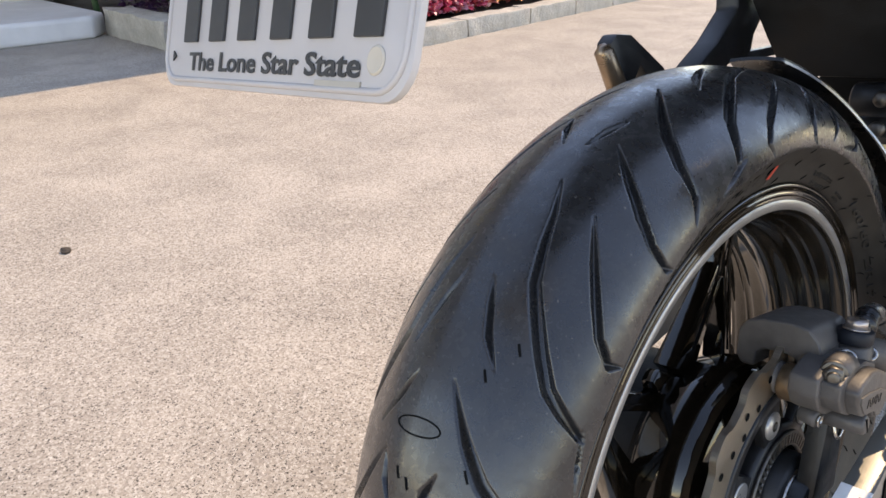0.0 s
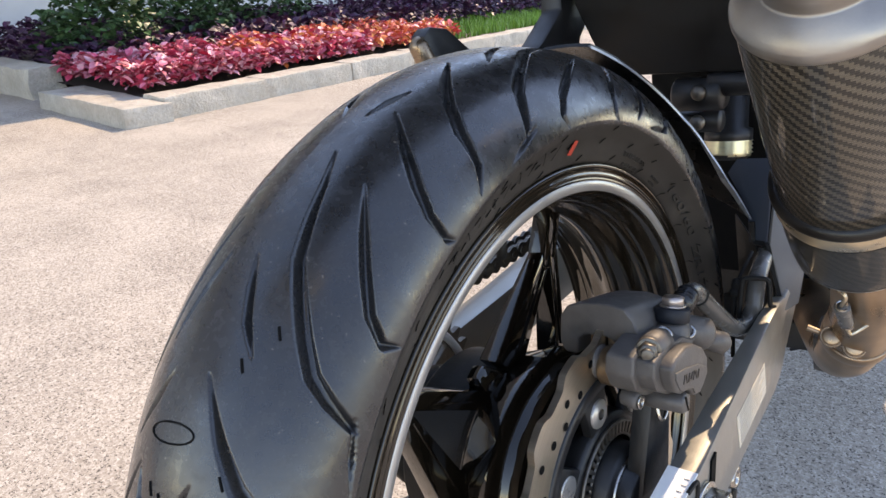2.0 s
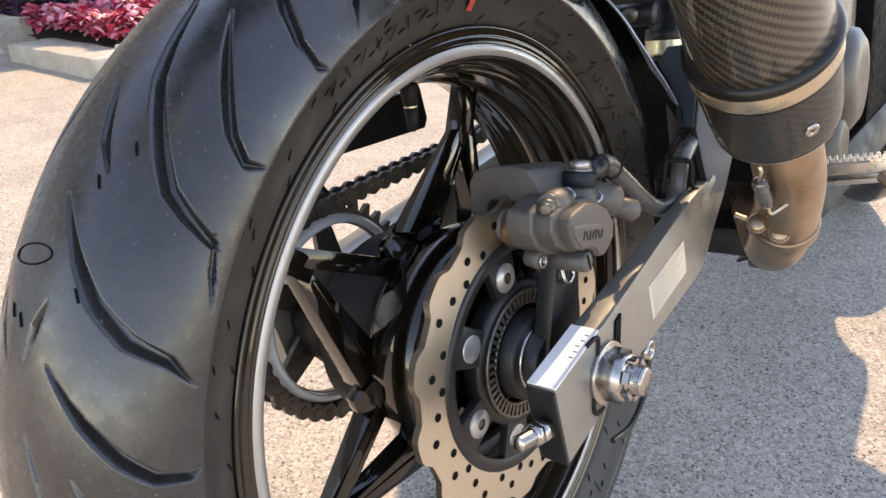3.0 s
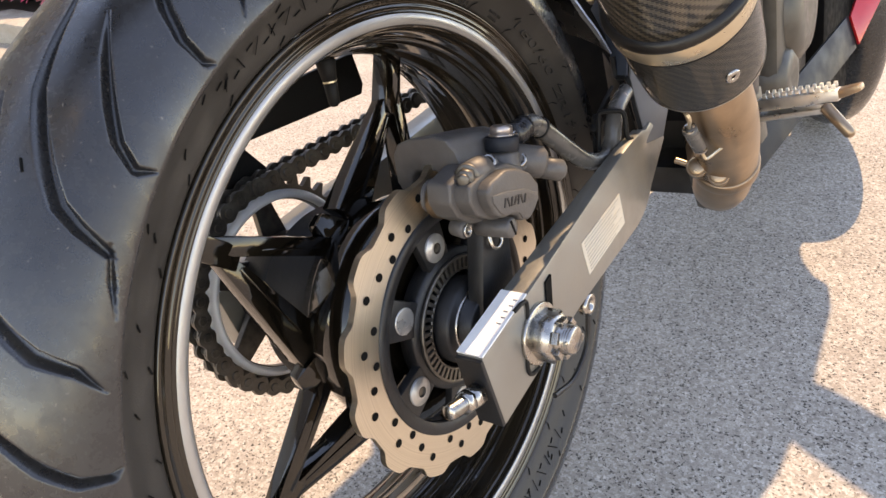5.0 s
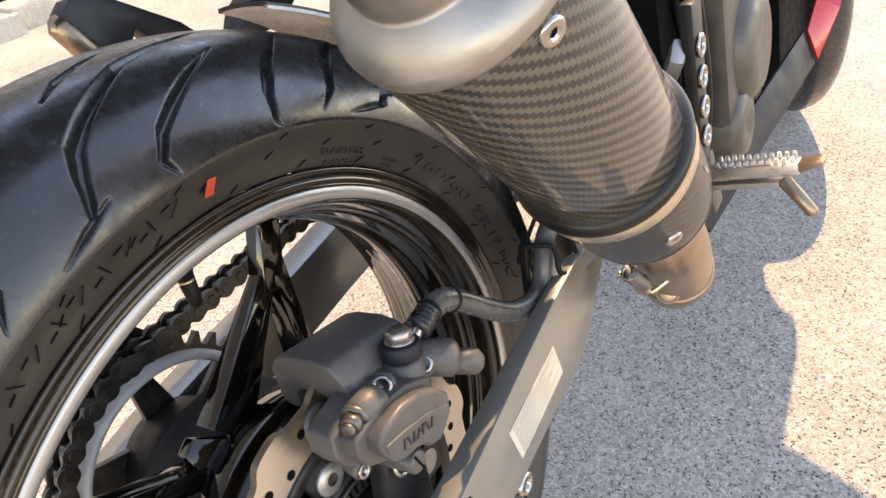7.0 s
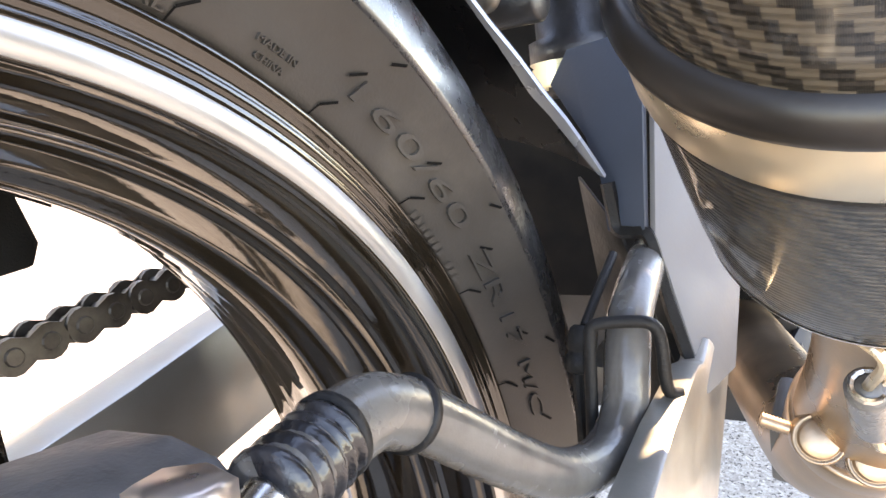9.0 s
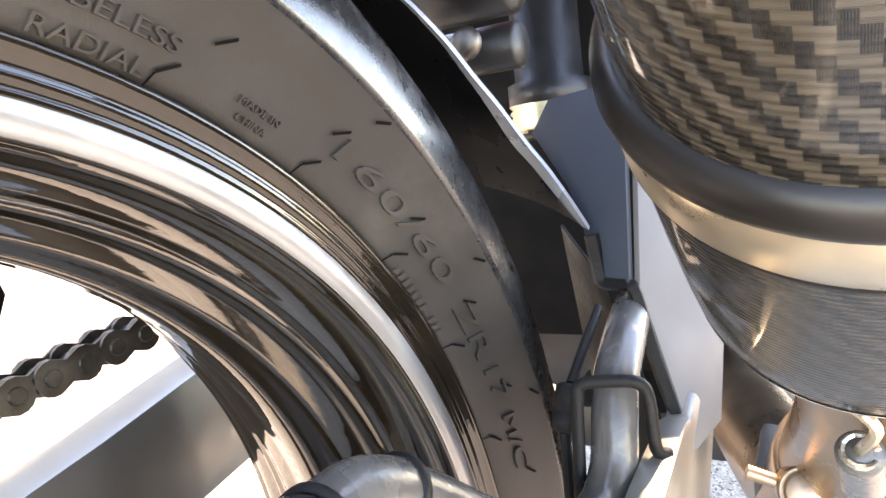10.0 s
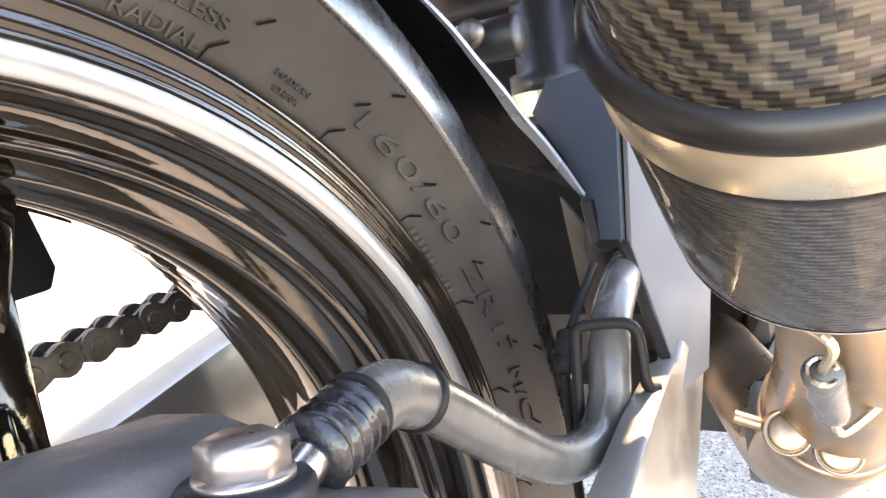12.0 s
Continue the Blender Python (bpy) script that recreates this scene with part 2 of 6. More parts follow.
STICKER = worn("cream_sticker", (0.60, 0.53, 0.43), 0.5, 0.0, 0.05, 40.0)
INK = worn("grey_print", (0.47, 0.42, 0.35), 0.6, 0.0, 0.1, 40.0)
PLATE = worn("white_plate_paint", (0.52, 0.485, 0.465), 0.45, 0.0, 0.07, 25.0, 0.0, 0.2)
PLATE_INK = worn("black_plate_print", (0.035, 0.035, 0.035), 0.45, 0.0, 0.3, 40.0)
RED_MARK = worn("red_paint_mark", (0.50, 0.06, 0.035), 0.6, 0.0, 0.25, 120.0)
BANJO = worn("pinkish_zinc", (0.46, 0.40, 0.37), 0.32, 0.9, 0.1, 90.0)
SPRING_ZINC = worn("yellow_zinc", (0.72, 0.66, 0.44), 0.32, 0.8, 0.2, 60.0)
# dark brown painted for the shaded hollow by the guard plate
HOLLOW = worn("hollow_brown", (0.014, 0.0115, 0.009), 0.6, 0.0, 0.3, 30.0, 0.4)
# near-black; holes, slots and moulded lines get their shade from this colour
DARK = worn("near_black", (0.004, 0.004, 0.004), 0.7, 0.0, 0.2, 60.0, 0.0, 0.0, 600.0, 0.1)
HOUSE = worn("painted_wall", (0.62, 0.63, 0.66), 0.8, 0.0, 0.06, 3.0, 0.3, 0.0, 90.0)
STEP = worn("pale_step_concrete", (0.60, 0.585, 0.57), 0.85, 0.0, 0.10, 4.0, 0.4, 0.0, 120.0)
SOIL = worn("dark_soil", (0.06, 0.045, 0.035), 0.95, 0.0, 0.4, 20.0, 1.0, 0.0, 70.0)
PAD = worn("brown_pad_backing", (0.16, 0.105, 0.065), 0.45, 0.7, 0.3, 120.0, 0.2)
# one silver arm paint in two tones: a shaded copy, then a lit one
GUARD_SHADED = worn("shaded_guard_paint", (0.042, 0.053, 0.072), 0.5, 0.0, 0.08, 40.0, 0.08, 0.0, 600.0, 0.3)
GUARD_LIT = worn("lit_guard_paint", (0.15, 0.15, 0.15), 0.6, 0.0, 0.05, 40.0, 0.06, 0.0, 600.0, 0.2)
# pale blue-grey that carries the sky's sheen on the hugger edge
EDGE_SHEEN = worn("sky_sheen_edge", (0.34, 0.35, 0.37), 0.28, 0.35, 0.06, 40.0, 0.06, 0.2)

# ---- mesh helpers; bike coordinates: x right, y ahead, z up, origin on the rear axle ----
LEAN_DEG, AXLE = 7.457, Vector((0.0402, 0.0, 0.3075))


def part(name, bm, material, parent, label="", smooth=None):
    """Links a bmesh, or a ready mesh, as one mesh object under a thing or a part."""
    if isinstance(bm, bmesh.types.BMesh):
        mesh = bpy.data.meshes.new(name)
        if smooth is not None:
            for f in bm.faces:
                f.smooth = True
            for e in bm.edges:
                e.smooth = not (len(e.link_faces) == 2 and e.calc_face_angle(0.0) > radians(smooth))
        bm.to_mesh(mesh)
        bm.free()
    else:
        mesh = bm
    if not mesh.materials:
        mesh.materials.append(material)
    ob = new(name, mesh)
    ob.parent = parent
    if parent is not None and parent.type == "EMPTY" and parent.name.startswith("motorcycle"):
        ob.location = AXLE
    return tagged(ob, label)


def thing(name, label, category, group="", at=None):
    ob = new(name)
    ob.empty_display_size = 0.05
    if at is not None:
        ob.matrix_basis = at
    return tagged(ob, label, category, group)


def lathe(bm, profile, seg=64, a0=0.0, a1=360.0, origin=(0, 0, 0), axis=(1, 0, 0), uv=False):
    """Turns (along, radius) points round an axis."""
    axis = Vector(axis).normalized()
    side = axis.orthogonal().normalized() if abs(axis.x) < 0.999 else Vector((0, 1, 0))
    third = axis.cross(side)
    origin = Vector(origin)
    closed = abs(a1 - a0) >= 359.99
    n = seg if closed else seg + 1
    layer = bm.loops.layers.uv.verify() if uv else None
    rings = []
    for along, r in profile:
        if r < 1e-6:
            rings.append([bm.verts.new(origin + axis * along)] * n)
            continue
        ring = []
        for k in range(n):
            a = radians(a0 + (a1 - a0) * k / seg)
            ring.append(bm.verts.new(origin + axis * along + (side * math.cos(a) + third * math.sin(a)) * r))
        rings.append(ring)
    run = 0.0
    for j in range(len(profile) - 1):
        (s0, r0), (s1, r1) = profile[j], profile[j + 1]
        step = math.hypot(s1 - s0, r1 - r0)
        for k in range(seg):
            k1 = (k + 1) % n
            quad = [rings[j][k], rings[j][k1], rings[j + 1][k1], rings[j + 1][k]]
            uniq = []
            for v in quad:
                if v not in uniq:
                    uniq.append(v)
            if len(uniq) < 3:
                continue
            f = bm.faces.new(uniq)
            if layer:
                rm = max(r0, r1)
                for loop in f.loops:
                    kk = k if loop.vert in (rings[j][k], rings[j + 1][k]) else k + 1
                    vv = run if loop.vert in (rings[j][k], rings[j][k1]) else run + step
                    loop[layer].uv = (radians((a1 - a0) * kk / seg) * rm, vv)
        run += step
    return bm


def frame_of(axis):
    axis = Vector(axis).normalized()
    side = axis.orthogonal().normalized()
    return axis, side, axis.cross(side)


def rod(bm, p0, p1, r0, r1=None, seg=24, chamfer=0.08):
    """A round bar with softly broken ends."""
    p0, p1 = Vector(p0), Vector(p1)
    r1 = r0 if r1 is None else r1
    length = (p1 - p0).length
    c = min(chamfer * max(r0, r1) * 2, length * 0.3)
    prof = [(0, 0), (0, r0 - c), (c, r0), (length - c, r1), (length, r1 - c), (length, 0)]
    return lathe(bm, prof, seg, origin=p0, axis=p1 - p0)


def hexbar(bm, p0, p1, r, chamfer=0.14):
    p0, p1 = Vector(p0), Vector(p1)
    length = (p1 - p0).length
    c = r * chamfer
    return lathe(bm, [(0, 0), (0, r), (length - c, r), (length, r - c * 1.6), (length, 0)], 6, origin=p0, axis=p1 - p0)


def smooth_path(points, steps=8):
    pts = [Vector(p) for p in points]
    pts = [pts[0] * 2 - pts[1]] + pts + [pts[-1] * 2 - pts[-2]]
    out = []
    for i in range(1, len(pts) - 2):
        a, b, c, d = pts[i - 1 : i + 3]
        for k in range(steps):
            t = k / steps
            out.append(0.5 * ((2 * b) + (c - a) * t + (2 * a - 5 * b + 4 * c - d) * t * t + (3 * b - a - 3 * c + d) * t**3))
    out.append(pts[-2])
    return out


def tube(bm, points, radius, seg=16, steps=8, caps=True, ripple=None):
    """A round tube along a smooth path; radius may be a function of 0..1."""
    path = smooth_path(points, steps)
    normal = (path[1] - path[0]).orthogonal().normalized()
    rings = []
    for i, p in enumerate(path):
        ahead = (path[min(i + 1, len(path) - 1)] - path[max(i - 1, 0)]).normalized()
        normal = (normal - ahead * normal.dot(ahead)).normalized()
        other = ahead.cross(normal)
        t = i / (len(path) - 1)
        r = radius(t) if callable(radius) else radius
        rings.append([bm.verts.new(p + (normal * math.cos(2 * math.pi * k / seg) + other * math.sin(2 * math.pi * k / seg)) * r) for k in range(seg)])
    for a, b in zip(rings, rings[1:]):
        for k in range(seg):
            bm.faces.new((a[k], a[(k + 1) % seg], b[(k + 1) % seg], b[k]))
    if caps:
        bm.faces.new(rings[0][::-1])
        bm.faces.new(rings[-1])
    return bm


def bevelled(bm, width, segments=2, angle=30.0):
    edges = [e for e in bm.edges if len(e.link_faces) == 2 and e.calc_face_angle(0.0) > radians(angle)]
    if edges and width > 0:
        bmesh.ops.bevel(bm, geom=edges, offset=width, segments=segments, profile=0.6, affect="EDGES", clamp_overlap=True)
    return bm


def prism(outline, place, depth, bevel=0.0, segments=2):
    """Extrudes a flat outline. place(u, v, w) gives the point at depth w from 0 to 1."""
    bm = bmesh.new()
    low = [bm.verts.new(place(u, v, 0.0)) for u, v in outline]
    high = [bm.verts.new(place(u, v, 1.0)) for u, v in outline]
    bm.faces.new(low[::-1])
    bm.faces.new(high)
    n = len(outline)
    for k in range(n):
        bm.faces.new((low[k], low[(k + 1) % n], high[(k + 1) % n], high[k]))
    bmesh.ops.recalc_face_normals(bm, faces=bm.faces)
    return bevelled(bm, bevel, segments)


def side_prism(outline, x0, x1, bevel=0.0, segments=2):
    """A plate seen from the side: outline in (y, z), between two x."""
    return prism(outline, lambda y, z, w: Vector((x0 + (x1 - x0) * w, y, z)), 0, bevel, segments)


def box(bm, centre, size, turn=None, bevel=0.0):
    made = bmesh.new()
    bmesh.ops.create_cube(made, size=1.0)
    bmesh.ops.scale(made, vec=Vector(size), verts=made.verts)
    bevelled(made, bevel)
    m = Matrix.Translation(centre) @ (turn.to_4x4() if turn else Matrix())
    bmesh.ops.transform(made, matrix=m, verts=made.verts)
    tmp = bpy.data.meshes.new("tmp")
    made.to_mesh(tmp)
    made.free()
    bm.from_mesh(tmp)
    bpy.data.meshes.remove(tmp)
    return bm


def beam(bm, p0, p1, wide0, deep0, wide1, deep1, across, bevel=0.002):
    """A tapered bar with flat sides; across points along its wide side."""
    p0, p1 = Vector(p0), Vector(p1)
    ahead = (p1 - p0).normalized()
    across = Vector(across)
    across = (across - ahead * across.dot(ahead)).normalized()
    deep = ahead.cross(across)
    made = bmesh.new()
    rings = []
    for p, w, d in ((p0, wide0, deep0), (p1, wide1, deep1)):
        rings.append([made.verts.new(p + across * w * 0.5 * a + deep * d * 0.5 * b) for a, b in ((-1, -1), (1, -1), (1, 1), (-1, 1))])
    made.faces.new(rings[0][::-1])
    made.faces.new(rings[1])
    for k in range(4):
        made.faces.new((rings[0][k], rings[0][(k + 1) % 4], rings[1][(k + 1) % 4], rings[1][k]))
    bmesh.ops.recalc_face_normals(made, faces=made.faces)
    bevelled(made, bevel)
    tmp = bpy.data.meshes.new("tmp")
    made.to_mesh(tmp)
    made.free()
    bm.from_mesh(tmp)
    bpy.data.meshes.remove(tmp)
    return bm


def polar(r, degrees, x=0.0):
    return Vector((x, r * math.cos(radians(degrees)), r * math.sin(radians(degrees))))


def words(text, size, thick=0.0, bold=0.0):
    """A flat mesh of lettering in the built-in font, centred, as (vertices, faces)."""
    curve = bpy.data.curves.new("lettering", "FONT")
    curve.body, curve.size, curve.extrude, curve.align_x = text, size, thick, "CENTER"
    curve.resolution_u, curve.offset = 3, bold
    ob = bpy.data.objects.new("lettering", curve)
    mesh = ob.to_mesh()
    verts = [v.co.copy() for v in mesh.vertices]
    faces = [tuple(p.vertices) for p in mesh.polygons]
    ob.to_mesh_clear()
    bpy.data.objects.remove(ob)
    bpy.data.curves.remove(curve)
    return verts, faces


def placed(verts, faces, where):
    bm = bmesh.new()
    made = [bm.verts.new(where(v)) for v in verts]
    for f in faces:
        try:
            bm.faces.new([made[k] for k in f])
        except ValueError:
            pass
    return bm


# ---- the motorcycle ----
bike = thing("motorcycle", "black motorcycle with carbon silencer parked leaning on the driveway", "motorcycle", at=pose(0, 0, 0, 0, -LEAN_DEG, 0))

# -- rear tyre: a fine grid with the tread grooves pressed into it
# each groove: (degrees round the wheel, degrees across the tread, width in mm), then the turns at which it comes again
TREAD_SIDE = [
    ([(118.7, 12, 0.6), (122.8, 18, 2.2), (126.4, 21.5, 3.2), (130.6, 26, 4.0), (133.8, 32.6, 4.6), (137, 39.2, 4.8), (140, 46, 4.8), (141.6, 53, 4.4), (143.4, 63, 3.2)], (-84, -42, 0, 44)),
    ([(142.6, 62.6, 1.2), (146.2, 65.6, 2.4), (149.8, 68, 0.5)], (-84, -43, 0, 44)),
    ([(121.6, 32, 0.6), (126.1, 41, 2.8), (130, 49, 3.6), (133, 55.4, 3.6), (134.9, 63, 3.2), (134.3, 68.5, 1.2)], (-42, 0, 44)),
    ([(111.7, 21, 0.8), (115.7, 35.3, 3.4), (118.7, 46.9, 4.2), (120.6, 56.7, 4.0), (121.1, 66, 3.0), (120.5, 69, 1.0)], (-43, 0, 45)),
    ([(99.0, 12, 0.7), (104.0, 25, 3.6), (107.2, 34.5, 4.6), (109.8, 46, 4.8), (111.2, 58, 3.6), (113.6, 66.5, 0.6)], (-43, 0, 43.5, 88)),
]
TREAD_MIDDLE = [
    ([(131.4, 9, 0.6), (134.1, 13.4, 2.6), (137.3, 18.6, 3.0), (140.2, 25.6, 0.6)], (-44, 0, 44)),
    ([(131.6, -4.4, 0.6), (135.4, -8.8, 2.8), (140.5, -16.1, 0.8)], (-44, 0, 44)),
    ([(143, -6, 0.6), (146, -11.7, 2.8), (149.5, -21, 0.8)], (-44, 0, 44)),
    ([(151.6, 16.8, 0.6), (154, 13.6, 3.2), (156.9, 9.8, 0.6)], (-44, 0, 44)),
    ([(152, -10.3, 0.6), (154.3, -7.3, 3.0), (157.2, -1.5, 0.6)], (-44, 0, 44)),
]
GROOVES = [(line, turn, 1) for line, turns in TREAD_SIDE + TREAD_MIDDLE for turn in turns]
GROOVES += [([(a + 9, -q, w) for a, q, w in line], turn, -1) for line, turns in TREAD_SIDE for turn in turns]
SIDE_WALL = [(0.0757, 0.2585), (0.0748, 0.2565), (0.0735, 0.2545), (0.0703, 0.2502), (0.0668, 0.2460), (0.0640, 0.2400), (0.0615, 0.2350), (0.0597, 0.2325), (0.0582, 0.2308), (0.0560, 0.2300)]


def tread_radius(q):
    """How far the right half of the tread lies from the middle of the tyre's section, at q degrees across."""
    return 0.0809969 - 6.50896e-5 * q + 1.040109e-5 * q**2 - 1.791249e-7 * q**3 + 6.0895e-10 * q**4


def tyre_mesh(name, tread, res_a=1400, crown=0.312, rho=0.081, width_scale=1.0):
    centre, size = crown - rho, rho / 0.081
    sides = []
    for side in (-1, 1):
        arc = []
        for q in np.linspace(0, 70.0, 126):
            u = min(1.0, max(0.0, (q - 26) / 36))
            full = tread_radius(q) * size if side > 0 else rho + 0.0040 * size * u * u * (3 - 2 * u)
            arc.append((full * math.sin(radians(q)), centre + full * math.cos(radians(q))))
        widen = arc[-1][0] / SIDE_WALL[0][0]
        sides.append(arc + [(x * widen, r + arc[-1][1] - 0.2585) for x, r in SIDE_WALL[1:]])
    left, right = sides
    prof = [(-x, r) for x, r in left[::-1]] + right[1:]
    px = np.array([p[0] for p in prof]) * width_scale
    pr = np.array([p[1] for p in prof])
    n = len(prof)
    sect = np.degrees(np.arctan2(px, pr - centre))
    dense = np.arange(58.0, 200.0, 0.13) if tread else np.zeros(0)
    ang = np.concatenate([dense, np.arange(200.0, 418.0, 1.0)]) if tread else np.arange(res_a) * 360.0 / res_a
    res_a = len(ang)
    drop = np.zeros((res_a, n))
    if tread:
        arc_len = radians(1.0) * rho
        for line, turn, flip in GROOVES:
            pts = np.array(line, float)
            pts[:, 0] += turn
            total = len(pts) - 1
            lo, hi = pts[:, 0].min() - 3, pts[:, 0].max() + 3
            turned = (ang - lo) % 360.0 + lo
            idx = np.nonzero(turned <= hi)[0]
            if len(idx) == 0:
                continue
            aa = turned[idx]
            best = np.full((len(aa), n), 9.0)
            wide = np.ones((len(aa), n))
            side = np.ones((len(aa), n))
            for k in range(total):
                (a0, s0, w0), (a1, s1, w1) = pts[k], pts[k + 1]
                along = radians(1.0) * 0.295
                ux, uy = (a1 - a0) * along, (s1 - s0) * arc_len
                qx = (aa[:, None] - a0) * along + np.zeros((1, n))
                qy = (sect[None, :] - s0) * arc_len + np.zeros((len(aa), 1))
                t = np.clip((qx * ux + qy * uy) / (ux * ux + uy * uy), 0, 1)
                width = (w0 + (w1 - w0) * t) * 0.001
                d = np.hypot(qx - t * ux, qy - t * uy) - width * 0.5
                nearer = d < best
                side = np.where(nearer, np.sign(ux * qy - uy * qx) * flip, side)
                wide = np.where(nearer, width, wide)
                best = np.where(nearer, d, best)
            deep = np.clip(wide / 0.0034, 0.12, 1)
            slope = np.maximum(0.0008, wide * 0.85)
            depth = 0.0058 * deep * np.where(side > 0, np.clip((0.0003 - best) / 0.0010, 0, 1), np.clip((slope * 0.75 - best) / slope, 0, 1))
            drop[idx] = np.maximum(drop[idx], depth)
        drop *= (np.abs(sect) < 70.5)[None, :]
    nx = np.gradient(px)
    nr = np.gradient(pr)
    ln = np.hypot(nx, nr)
    out_x, out_r = -nr / ln, nx / ln
    if out_r[n // 2] < 0:
        out_x, out_r = -out_x, -out_r
    xx = px[None, :] - out_x[None, :] * drop
    rr = pr[None, :] - out_r[None, :] * drop
    ca, sa = np.cos(np.radians(ang))[:, None], np.sin(np.radians(ang))[:, None]
    co = np.stack([xx, rr * ca, rr * sa], -1).reshape(-1, 3)
    i, j = np.meshgrid(np.arange(res_a), np.arange(n - 1), indexing="ij")
    i1 = (i + 1) % res_a
    quads = np.stack([i * n + j, i * n + j + 1, i1 * n + j + 1, i1 * n + j], -1).reshape(-1, 4)
    mesh = bpy.data.meshes.new(name)
    mesh.from_pydata(co.tolist(), [], quads.tolist())
    mesh.polygons.foreach_set("use_smooth", np.ones(len(quads), bool))
    mesh.materials.append(RUBBER)
    mesh.materials.append(SIDEWALL)
    mid = np.abs(sect[:-1] + sect[1:]) / 2
    mesh.polygons.foreach_set("material_index", np.tile((mid > 71.0).astype(int), res_a))
    mesh.update()
    bm = bmesh.new()
    bm.from_mesh(mesh)
    bmesh.ops.recalc_face_normals(bm, faces=bm.faces)
    bm.to_mesh(mesh)
    bm.free()
    return mesh


def tread_point(degrees, section, lift=0.0):
    full = tread_radius(abs(section)) + lift
    return polar(0.231 + full * math.cos(radians(section)), degrees, full * math.sin(radians(section)))


tyre = part("rear_tyre", tyre_mesh("rear_tyre", True), RUBBER, bike, "dusty black sport tyre with slanted tread grooves")


def on_sidewall(size_radius, degrees, lift=0.0005):
    """Bends lettering round the right sidewall; its top points outwards."""
    wall = [(r, x) for x, r in SIDE_WALL[::-1]]

    def where(v):
        r = size_radius + v.y
        a = degrees - math.degrees(v.x / size_radius)
        x = float(np.interp(r, [w[0] for w in wall], [w[1] for w in wall]))
        return polar(r - (lift + v.z) * 0.35, a, x + lift + v.z)

    return where


def sidewall_words(text, size, radius, degrees, arc, label, slant=0.0):
    """Raised moulded words that fill an arc of so many degrees."""
    verts, faces = words(text, size, 0.0007)
    wide = max(v.x for v in verts) - min(v.x for v in verts)
    mid = (max(v.x for v in verts) + min(v.x for v in verts)) / 2
    k = radians(arc) * radius / wide
    verts = [Vector(((v.x - mid) * k + v.y * slant, v.y, v.z)) for v in verts]
    part("lettering", placed(verts, faces, on_sidewall(radius, degrees)), SIDEWALL, tyre, label)


def sidewall_dash(radius, degrees, length, high, tilt=0.0, material=None, name="moulded_dash"):
    bm = bmesh.new()
    where = on_sidewall(radius, degrees, 0.0004)
    c, s = math.cos(radians(tilt)), math.sin(radians(tilt))
    grid = []
    for u in np.linspace(-0.5, 0.5, 5):
        grid.append([bm.verts.new(where(Vector((u * length * c - v * high * s, u * length * s + v * high * c, 0)))) for v in (-0.5, 0.5)])
    top = [[bm.verts.new(v.co + Vector((0.0005, 0, 0))) for v in row] for row in grid]
    for a, b in zip(top, top[1:]):
        bm.faces.new((a[0], a[1], b[1], b[0]))
    for e in (0, 1):
        for k in range(4):
            bm.faces.new((grid[k][e], grid[k + 1][e], top[k + 1][e], top[k][e]))
    part(name, bm, material or DARK, tyre)


sidewall_words("TUBELESS", 0.0052, 0.2381, 65.1, 9.0, "raised moulded word")
sidewall_words("RADIAL", 0.0049, 0.2312, 64.9, 6.3, "raised moulded word")
sidewall_words("MADE IN", 0.0026, 0.2364, 54.2, 3.4, "small raised moulded words")
sidewall_words("CHINA", 0.0023, 0.2329, 54.25, 2.5, "small raised moulded word")
sidewall_words("160/60", 0.0094, 0.2398, 39.4, 16.6, "raised moulded tyre size", 0.35)
sidewall_words("ZR", 0.0094, 0.2390, 25.0, 6.6, "raised moulded tyre size", 0.35)
sidewall_words("17", 0.0090, 0.2395, 18.2, 4.0, "raised moulded tyre size", 0.35)
sidewall_words("M/C", 0.0080, 0.2400, 11.2, 6.4, "raised moulded tyre size", 0.3)
for k in range(11):
    if k != 7:
        sidewall_dash(0.2318, 35.6 - 0.84 * k, 0.0021, 0.0022, 8, SIDEWALL, "moulded_bar")
for k in range(35):
    sidewall_dash(0.2456, 58.4 - 10.28 * k, 0.0058, 0.0008, 36)
for k in range(30):
    sidewall_dash(0.2350, 48.7 - 12.0 * k, 0.0058, 0.0008, 36)
    sidewall_dash(0.2315, 49.3 - 12.0 * k, 0.0006, 0.0034, -4)
for k in range(23):
    sidewall_dash(0.2541, 46.2 - 15.65 * k, 0.0052, 0.0008, 30)
# brand moulding reduced to slanted strokes, its relief shadows put in as near-black
for base in (90.5, 270.5):
    for k in range(9):
        a = base + 3.4 + 3.3 * k
        sidewall_dash(0.2460, a, 0.0009, 0.0095, 24 if k % 2 else -30, DARK, "moulded_stroke")
        sidewall_dash(0.2430 if k % 2 else 0.2490, a + 1.2, 0.0055, 0.0008, 12, DARK, "moulded_stroke")
sidewall_dash(0.2440, 88.6, 0.0060, 0.0095, -12, RED_MARK, "red_paint_spot")

ring = [tread_point(148.1 + 0.9 * math.sin(u) - 0.3 * math.cos(u), 2.7 + 11.0 * math.cos(u), 0.0001) for u in np.linspace(0, 2 * math.pi, 49)]
part("oval_mark", tube(bmesh.new(), ring, 0.0005, 6, 1, False), DARK, tyre)
for k, (a, sec) in enumerate(((153.0, -2.0), (153.6, 3.5), (141.0, 22.0), (137.5, 30.0), (150.5, 27.0))):
    part("tread_tick", tube(bmesh.new(), [tread_point(a - 0.5, sec, 0.0001), tread_point(a, sec + 1.0, 0.0002), tread_point(a + 0.6, sec + 2.2, 0.0001)], 0.0007, 6, 2), DARK, tyre)

